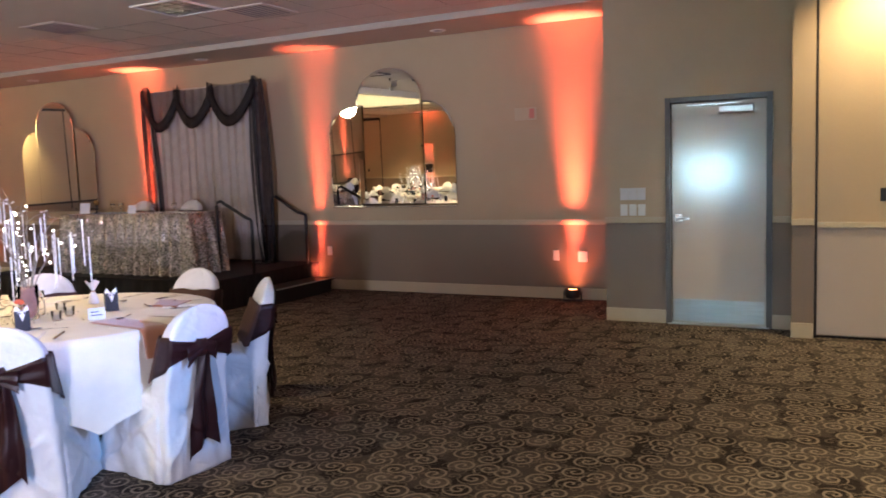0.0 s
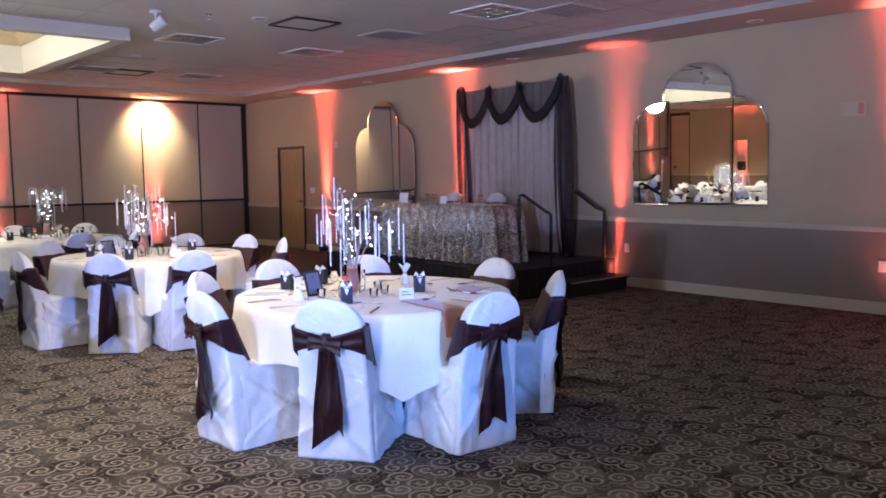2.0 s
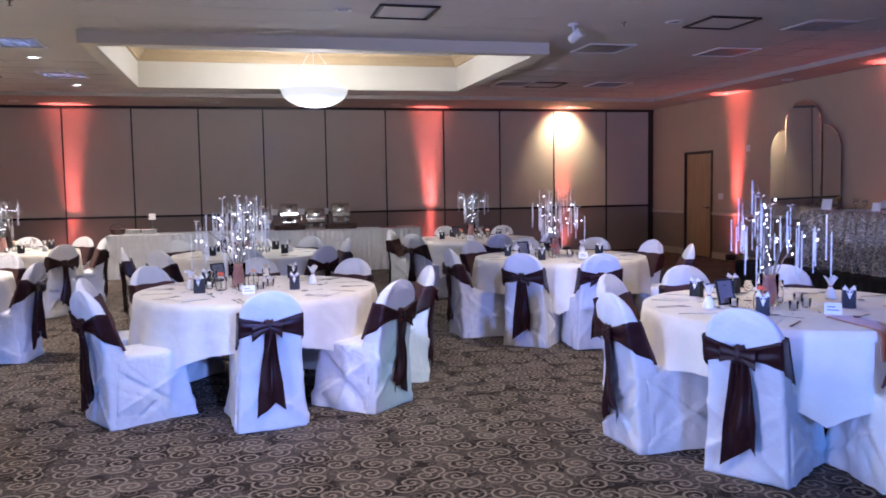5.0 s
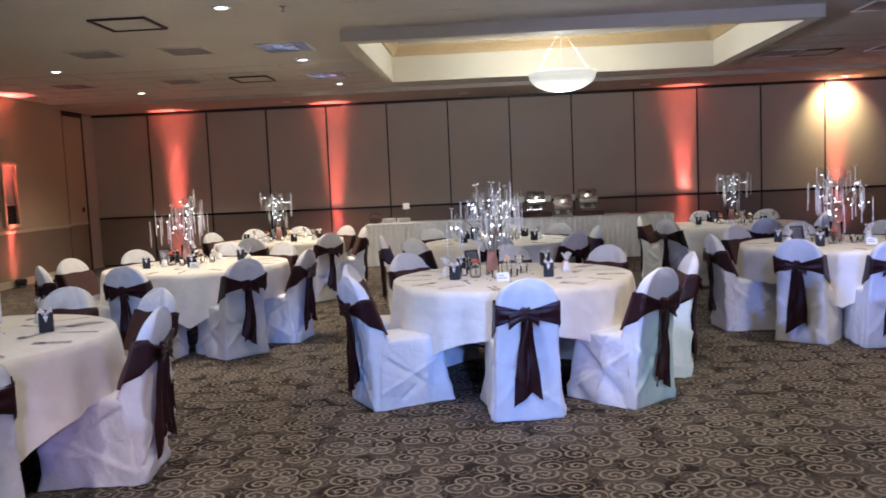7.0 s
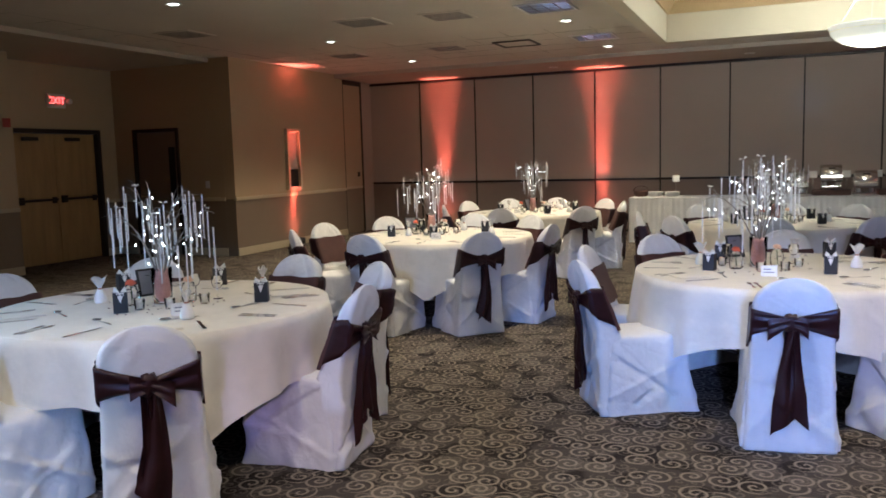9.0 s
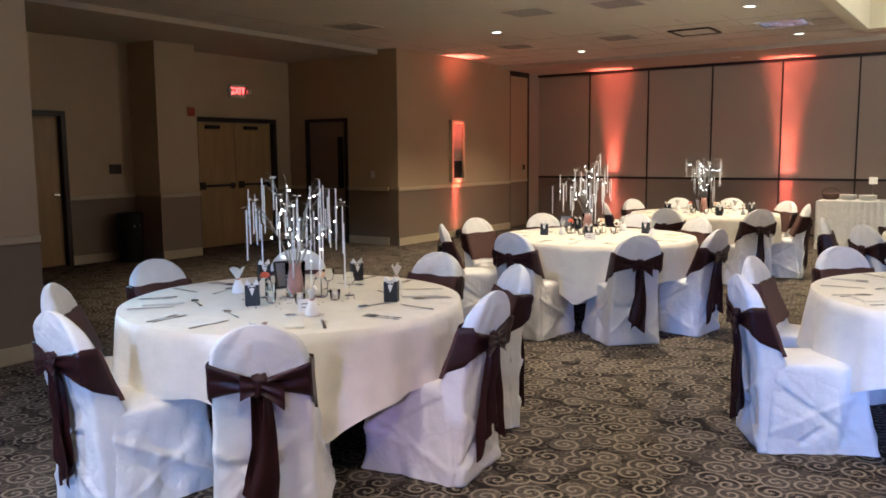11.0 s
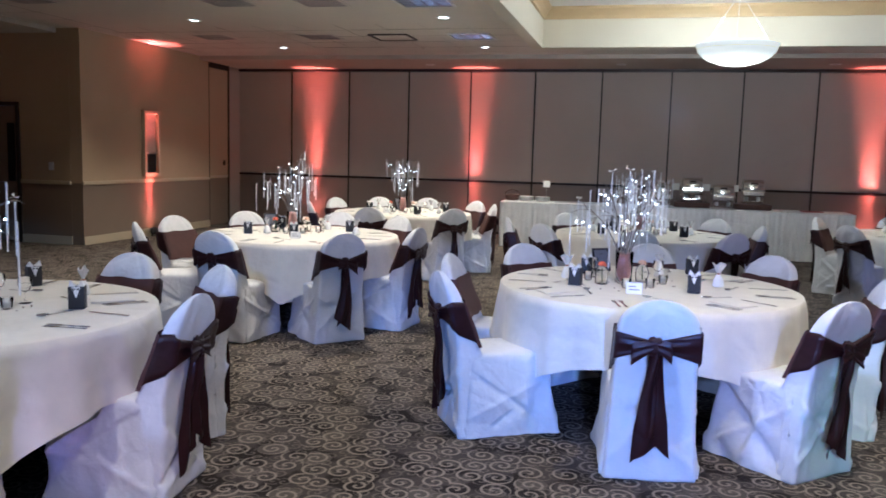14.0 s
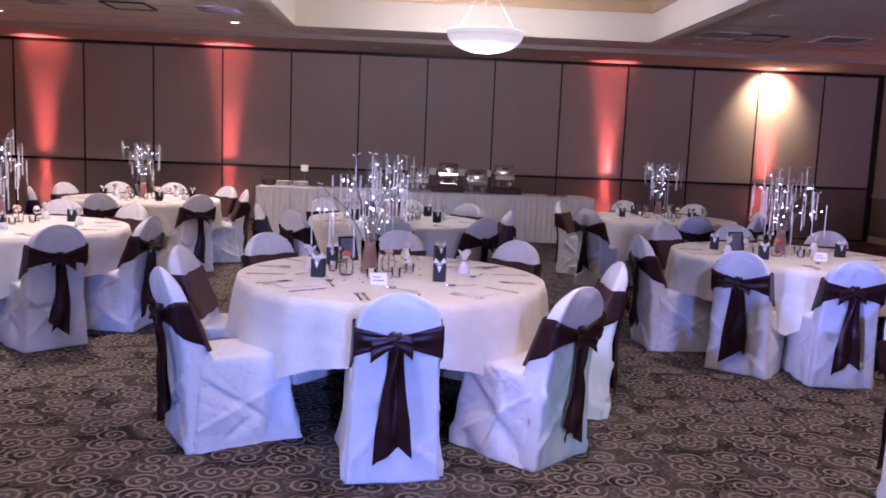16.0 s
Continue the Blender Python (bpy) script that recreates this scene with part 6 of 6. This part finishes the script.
steps = empty("stage_steps", "black stage step with steel nosing and handrails", "steps")
part("tread", box((7.32, 6.50, 0.155), (8.52, 6.82, 0.19), 0.004), BLACK, steps)
part("riser", box((7.34, 6.53, 0.0), (8.50, 6.55, 0.155)), BLACK, steps)
part("riser", box((7.34, 6.551, 0.0), (7.37, 6.82, 0.155)), BLACK, steps)
part("nosing", box((7.32, 6.488, 0.178), (8.52, 6.499, 0.193), 0.003), STEEL, steps, "steel nosing strip")
for x in (7.38, 8.46):
    z_foot = STAGE
    v, f = tube([(x, 7.42, STAGE), (x, 7.42, 1.20), (x, 7.405, 1.245), (x, 7.35, 1.26), (x, 6.96, 1.055), (x, 6.91, 1.04), (x, 6.88, 1.02), (x, 6.875, 0.95), (x, 6.875, STAGE)], [0.021] * 9, 10)
    if x > 8:
        v, f = tube([(x, 7.42, STAGE), (x, 7.42, 1.20), (x, 7.405, 1.262), (x, 7.36, 1.28), (x, 7.00, 1.06), (x, 6.93, 1.045), (x, 6.87, 1.02), (x, 6.87, 0.95), (x, 6.87, z_foot)], [0.021] * 9, 10)
    raw("handrail", v, f, BLACK, steps)

head = empty("head_table", "long head table on the stage under a sequin cloth", "table")
TX0, TX1, TY0, TY1, TZ = 6.92, 7.52, 7.50, 9.72, 1.135
part("tabletop", box((TX0, TY0, TZ - 0.03), (TX1, TY1, TZ - 0.004), 0.004), BLACK, head)
for x in (TX0 + 0.12, TX1 - 0.12):
    for y in (TY0 + 0.2, TY1 - 0.2):
        raw("leg", *tube([(x, y, STAGE), (x, y, TZ - 0.03)], [0.015, 0.015], 8), DARK_METAL, head)


def sequin_cloth():
    """Cloth over the long table with deep folds down to the stage."""
    loop, normals = [], []
    def run(a, b, out, count):
        for i in range(count):
            t = i / count
            loop.append((a[0] + (b[0] - a[0]) * t, a[1] + (b[1] - a[1]) * t))
            normals.append(out)
    run((TX0, TY1), (TX0, TY0), (-1, 0), 150)
    run((TX0, TY0), (TX1, TY0), (0, -1), 40)
    run((TX1, TY0), (TX1, TY1), (1, 0), 150)
    run((TX1, TY1), (TX0, TY1), (0, 1), 40)
    n_ = len(loop)
    verts, faces = [], []
    for k in range(8):
        u = max(0, (k - 1)) / 6
        z = TZ - 0.002 - (TZ - STAGE - 0.012) * u
        for i, ((x, y), (ox, oy)) in enumerate(zip(loop, normals)):
            s = i * 0.0152
            d = 0.0 if k == 0 else 0.008 + u ** 0.6 * (0.070 + 0.062 * math.sin(36 * s + 1.4 * math.sin(4 * s)) + 0.012 * math.sin(71 * s + 2))
            verts.append((x + ox * d, y + oy * d, z + (0.002 if k == 0 else 0)))
    for k in range(7):
        for i in range(n_):
            j = (i + 1) % n_
            faces.append((k * n_ + i, (k + 1) * n_ + i, (k + 1) * n_ + j, k * n_ + j))
    faces.append(tuple(range(n_))[::-1])
    return verts, faces


tagged(raw("sequin_tablecloth", *sequin_cloth(), SEQUIN), "champagne sequin cloth draped over the head table", "tablecloth")
for i, y in enumerate((8.58, 9.46)):
    ob = copy_thing(masters[i + 1], pose(7.78, y, STAGE, 0, 0, 90 + (4 if i else -5)))
HT = TZ + 0.002
for y, w in ((9.50, 0.15), (8.62, 0.11)):
    root = empty("place_card", "white card standing on the head table", "card", "head table cards")
    root.matrix_basis = pose(7.12, y, HT, 0, 0, -75)
    part("card", box((-w / 2, -0.002, 0.0), (w / 2, 0.002, w * 0.95), 0.001, pose(0, 0, 0, -12)), WHITE_CARD, root)
    part("strut", box((-0.02, 0.0, 0.0), (0.02, 0.003, w * 0.7), 0, pose(0, 0.045, 0, 16)), WHITE_CARD, root)
root = empty("ornament", "gold ball ornament on a dark stand", "ornament")
root.location = (7.15, 9.30, HT)
raw("stand", *lathe([(0.045, 0.0), (0.045, 0.01), (0.012, 0.02), (0.010, 0.10), (0.016, 0.105)], 14), BLACK, root)
raw("ball", *lathe([(0.002, 0.104)] + [(0.038 * math.sin(math.pi * i / 10), 0.142 - 0.038 * math.cos(math.pi * i / 10)) for i in range(1, 10)] + [(0.002, 0.18)], 18), surface("gold_metal", (0.55, 0.36, 0.14), 0.25, 0.9), root, "gold ball")
for y in (8.9, 9.05, 8.3, 7.95):
    tumblers.put(pose(7.2, y, HT))

# drape backdrop behind the head table
drape = empty("drape_backdrop", "white sheer backdrop with dark brown swags", "backdrop drape")
DX, DY0, DY1, DZ = 8.46, 7.56, 9.55, 2.82
for y in (DY0 + 0.03, DY1 - 0.03):
    raw("pole", *tube([(DX, y, STAGE), (DX, y, DZ)], [0.02, 0.02], 10), STEEL, drape)
    part("foot_plate", box((DX - 0.18, y - 0.15, STAGE), (DX + 0.18, y + 0.15, STAGE + 0.008), 0.002), BLACK, drape)
raw("crossbar", *tube([(DX, DY0, DZ), (DX, DY1, DZ)], [0.018, 0.018], 10), STEEL, drape)
pleated("sheer_panel", (DX - 0.02, DY1), (DX - 0.02, DY0), STAGE + 0.05, DZ, 0.045, 13, SHEER_WHITE, drape, "white sheer curtain panel", out=(-1, 0), flare=0.4, rows=8, seed=9)


def swag(y0, y1, z_top, sag, seed):
    """One scallop of gathered cloth between two points on the bar."""
    cols, rows = 26, 12
    verts, faces = [], []
    for r in range(rows + 1):
        u = r / rows
        for i in range(cols + 1):
            t = i / cols
            hang = 4 * t * (1 - t)
            z = z_top + 0.03 - (sag * (0.10 + 0.90 * u)) * hang - 0.10 * u
            x = DX - 0.120 - 0.07 * hang * math.sin(math.pi * (0.2 + 0.8 * u)) + 0.018 * math.sin(u * 17 + 3 * hang + seed)
            y = y0 + (y1 - y0) * t
            verts.append((x, y, z))
    for r in range(rows):
        for i in range(cols):
            n0 = r * (cols + 1) + i
            faces.append((n0, n0 + 1, n0 + cols + 2, n0 + cols + 1))
    cloth = raw("swag", verts, faces, SHEER_SWAG, drape, "dark brown sheer swag")
    # the gathered lower edge, fuller towards its two ends
    ring, verts, faces = 14, [], []
    for i in range(cols + 1):
        t = i / cols
        hang = 4 * t * (1 - t)
        z = z_top - 0.17 - (sag - 0.07) * hang ** 1.15
        tall = 0.068 + 0.058 * (1 - hang) ** 0.7
        for c in range(ring):
            q = 2 * math.pi * c / ring
            pleat = 1 + 0.16 * math.sin(5 * q + 4 * t + seed)
            verts.append((DX - 0.150 - 0.05 * hang + 0.032 * pleat * math.cos(q), y0 + (y1 - y0) * t, z + tall * (0.75 + pleat * math.sin(q))))
    for i in range(cols):
        for c in range(ring):
            d = (c + 1) % ring
            faces.append((i * ring + c, i * ring + d, (i + 1) * ring + d, (i + 1) * ring + c))
    raw("gathered_edge", verts, faces, SHEER_BROWN, cloth)


swag(DY1 + 0.03, DY1 - 0.68, DZ, 0.47, 1)
swag(DY1 - 0.60, DY0 + 0.68, DZ - 0.02, 0.42, 2)
swag(DY0 + 0.76, DY0 - 0.05, DZ + 0.02, 0.47, 3)


def tail(y_top, y_foot, wide, foot, seed):
    """A long gathered side tail that widens and then tapers downwards."""
    cols, rows = 16, 18
    verts, faces = [], []
    for r in range(rows + 1):
        u = r / rows
        w = 0.12 + (wide - 0.12) * math.sin(math.pi * min(1, 0.12 + u * 0.75))
        yc = y_top + (y_foot - y_top) * u
        z = DZ + 0.06 + (foot - DZ - 0.06) * u
        for i in range(cols + 1):
            t = i / cols - 0.5
            x = DX - 0.085 - 0.035 * math.sin(t * 26 + seed + u) - 0.03 * math.cos(t * 9 + seed)
            verts.append((x, yc + t * w, z + 0.03 * math.cos(9 * t)))
    for r in range(rows):
        for i in range(cols):
            n0 = r * (cols + 1) + i
            faces.append((n0, n0 + 1, n0 + cols + 2, n0 + cols + 1))
    raw("side_tail", verts, faces, SHEER_BROWN, drape, "dark brown sheer side tail")


tail(DY1 + 0.02, DY1 - 0.10, 0.30, STAGE + 0.02, 4)
tail(DY0 - 0.02, DY0 - 0.10, 0.36, STAGE + 0.02, 6)

# ---- buffet ----
buffet = empty("buffet_table", "long buffet table with a pleated white skirt", "table")
BX0, BX1, BY0, BY1, BZ = -2.74, 2.78, 15.05, 15.80, 0.765
part("tabletop", box((BX0, BY0, BZ - 0.03), (BX1, BY1, BZ), 0.004), BLACK, buffet)
for x in (BX0 + 0.2, 0.0, BX1 - 0.2):
    for y in (BY0 + 0.12, BY1 - 0.12):
        raw("leg", *tube([(x, y, 0), (x, y, BZ - 0.03)], [0.016, 0.016], 8), DARK_METAL, buffet)
part("cloth_top", box((BX0 - 0.008, BY0 - 0.008, BZ + 0.001), (BX1 + 0.008, BY1 + 0.008, BZ + 0.006), 0.002), WHITE_CLOTH, buffet)
pleated("skirt", (BX0, BY0 - 0.004), (BX1, BY0 - 0.004), 0.012, BZ, 0.012, 62, WHITE_CLOTH, buffet, out=(0, -1), rows=3, seed=4)
pleated("skirt", (BX0 - 0.004, BY1), (BX0 - 0.004, BY0), 0.012, BZ, 0.012, 9, WHITE_CLOTH, buffet, out=(-1, 0), rows=3, seed=5)
pleated("skirt", (BX1 + 0.004, BY0), (BX1 + 0.004, BY1), 0.012, BZ, 0.012, 9, WHITE_CLOTH, buffet, out=(1, 0), rows=3, seed=6)
BT = BZ + 0.0065


def chafer_master():
    """Chafing dish: stand, water pan, rolled lid, handle and burner."""
    root = empty("chafing_dish", "polished steel chafing dish with a roll-top lid", "chafing dish", "chafing dishes")
    for x in (-0.18, 0.18):
        for y in (-0.12, 0.12):
            raw("leg", *tube([(x * 1.06, y * 1.06, 0), (x, y, 0.04), (x, y, 0.13)], [0.010, 0.008, 0.008], 8), CHROME, root)
    part("shelf", box((-0.19, -0.13, 0.035), (0.19, 0.13, 0.042), 0.002), CHROME, root)
    part("water_pan", box((-0.21, -0.15, 0.10), (0.21, 0.15, 0.165), 0.012), CHROME, root)
    part("rim", box((-0.225, -0.165, 0.1655), (0.225, 0.165, 0.175), 0.004), CHROME, root)
    verts, faces = [], []
    for k, x in enumerate((-0.20, -0.195, 0.195, 0.20)):
        r = 0.145 if k in (0, 3) else 0.152
        for i in range(15):
            a = math.pi * i / 14
            verts.append((x, -r * math.cos(a), 0.176 + 0.85 * r * math.sin(a)))
    for k in range(3):
        for i in range(14):
            faces.append((k * 15 + i, k * 15 + i + 1, (k + 1) * 15 + i + 1, (k + 1) * 15 + i))
    faces.append(tuple(range(15)))
    faces.append(tuple(45 + i for i in range(15))[::-1])
    lid = raw("lid", verts, faces, CHROME, root, "rolled steel lid")
    raw("lid_handle", *tube([(-0.06, -0.135, 0.245), (-0.06, -0.165, 0.262), (0.06, -0.165, 0.262), (0.06, -0.135, 0.245)], [0.007] * 4, 8), BLACK, lid)
    for x in (-0.09, 0.09):
        raw("burner", *lathe([(0.035, 0.043), (0.037, 0.046), (0.037, 0.085), (0.012, 0.088)], 14), STEEL, root).location.x = x
    for ob in root.children_recursive:
        ob.data.transform(Matrix.Diagonal((0.78, 1, 1.3, 1)))
    return root


chafers = Stock(chafer_master())
brown_cloth = surface("brown_riser_cloth", (0.075, 0.035, 0.025), 0.7, coarse=8, fine=120, vary=0.2, bump=0.3)
for i, x in enumerate((-0.12, 0.38, 0.85, 1.33)):
    high = 0.09 if i % 2 else 0.0
    y = 15.52 if i % 2 else 15.28
    if high:
        ob = part("serving_riser", box((-0.28, -0.20, 0), (0.28, 0.20, high), 0.012), brown_cloth)
        ob.location = (x, y, BT)
        tagged(ob, "low riser under a dark brown cloth", "riser", "serving risers")
    chafers.put(pose(x, y, BT + high))
for x, y, z in ((0.12, 15.62, 0.30), (0.61, 15.62, 0.30), (1.06, 15.62, 0.30), (-0.62, 15.62, 0.28), (-2.04, 15.6, 0.27)):
    root = empty("menu_card", "white menu card on a thin stand", "card", "menu cards")
    root.location = (x, y, BT)
    raw("foot", *lathe([(0.04, 0), (0.04, 0.006), (0.006, 0.01)], 14), CHROME, root)
    raw("stem", *tube([(0, 0, 0.009), (0, 0, z - 0.02)], [0.004, 0.004], 6), CHROME, root)
    part("card", box((-0.06, -0.002, z - 0.025), (0.06, 0.002, z + 0.085), 0.001), WHITE_CARD, root)


def plate_stack(x, y, count):
    for i in range(count):
        ob = raw("dinner_plate", *lathe([(0.075, 0.0), (0.085, 0.002), (0.128, 0.013), (0.130, 0.016), (0.125, 0.016), (0.082, 0.006), (0.01, 0.005)], 24), PLASTIC)
        ob.location = (x + random.uniform(-0.003, 0.003), y, BT + i * 0.0085)
        tagged(ob, "white dinner plate in a stack on the buffet", "plate", "stacked plates")


plate_stack(-2.36, 15.45, 9)
plate_stack(-2.08, 15.40, 9)
root = empty("bread_basket", "dark woven basket on the buffet", "basket")
root.location = (-2.62, 15.50, BT)
raw("bowl", *lathe([(0.08, 0.0), (0.10, 0.005), (0.135, 0.09), (0.14, 0.10), (0.13, 0.10), (0.09, 0.012)], 22), brown_cloth, root)
raw("handle", *tube([(0.13 * math.cos(math.pi * i / 10), 0, 0.095 + 0.09 * math.sin(math.pi * i / 10)) for i in range(11)], [0.007] * 11, 6), brown_cloth, root)
ob = part("serving_tray", box((-0.16, -0.10, 0), (0.16, 0.10, 0.018), 0.006), surface("red_tray", (0.30, 0.05, 0.05), 0.45))
ob.location = (2.22, 15.4, BT)
tagged(ob, "low dark red serving tray on the buffet", "tray")
ob = part("serving_tray", box((-0.75, -0.14, 0), (0.75, 0.14, 0.014), 0.005), STEEL)
ob.location = (-1.15, 15.42, BT)
tagged(ob, "long low steel serving tray on the buffet", "tray")

root = empty("waste_bin", "tall black waste bin beside the pilaster", "bin")
root.location = (-10.86, 8.52, 0)
raw("body", *lathe([(0.15, 0.0), (0.16, 0.01), (0.185, 0.70), (0.19, 0.72), (0.175, 0.72), (0.15, 0.03)], 22), BLACK, root)
part("label_plate", box((0.183, -0.05, 0.52), (0.187, 0.05, 0.62), 0.001, pose(0, 0, 0, 0, -1.5)), WHITE_CARD, root, "small white label plate")
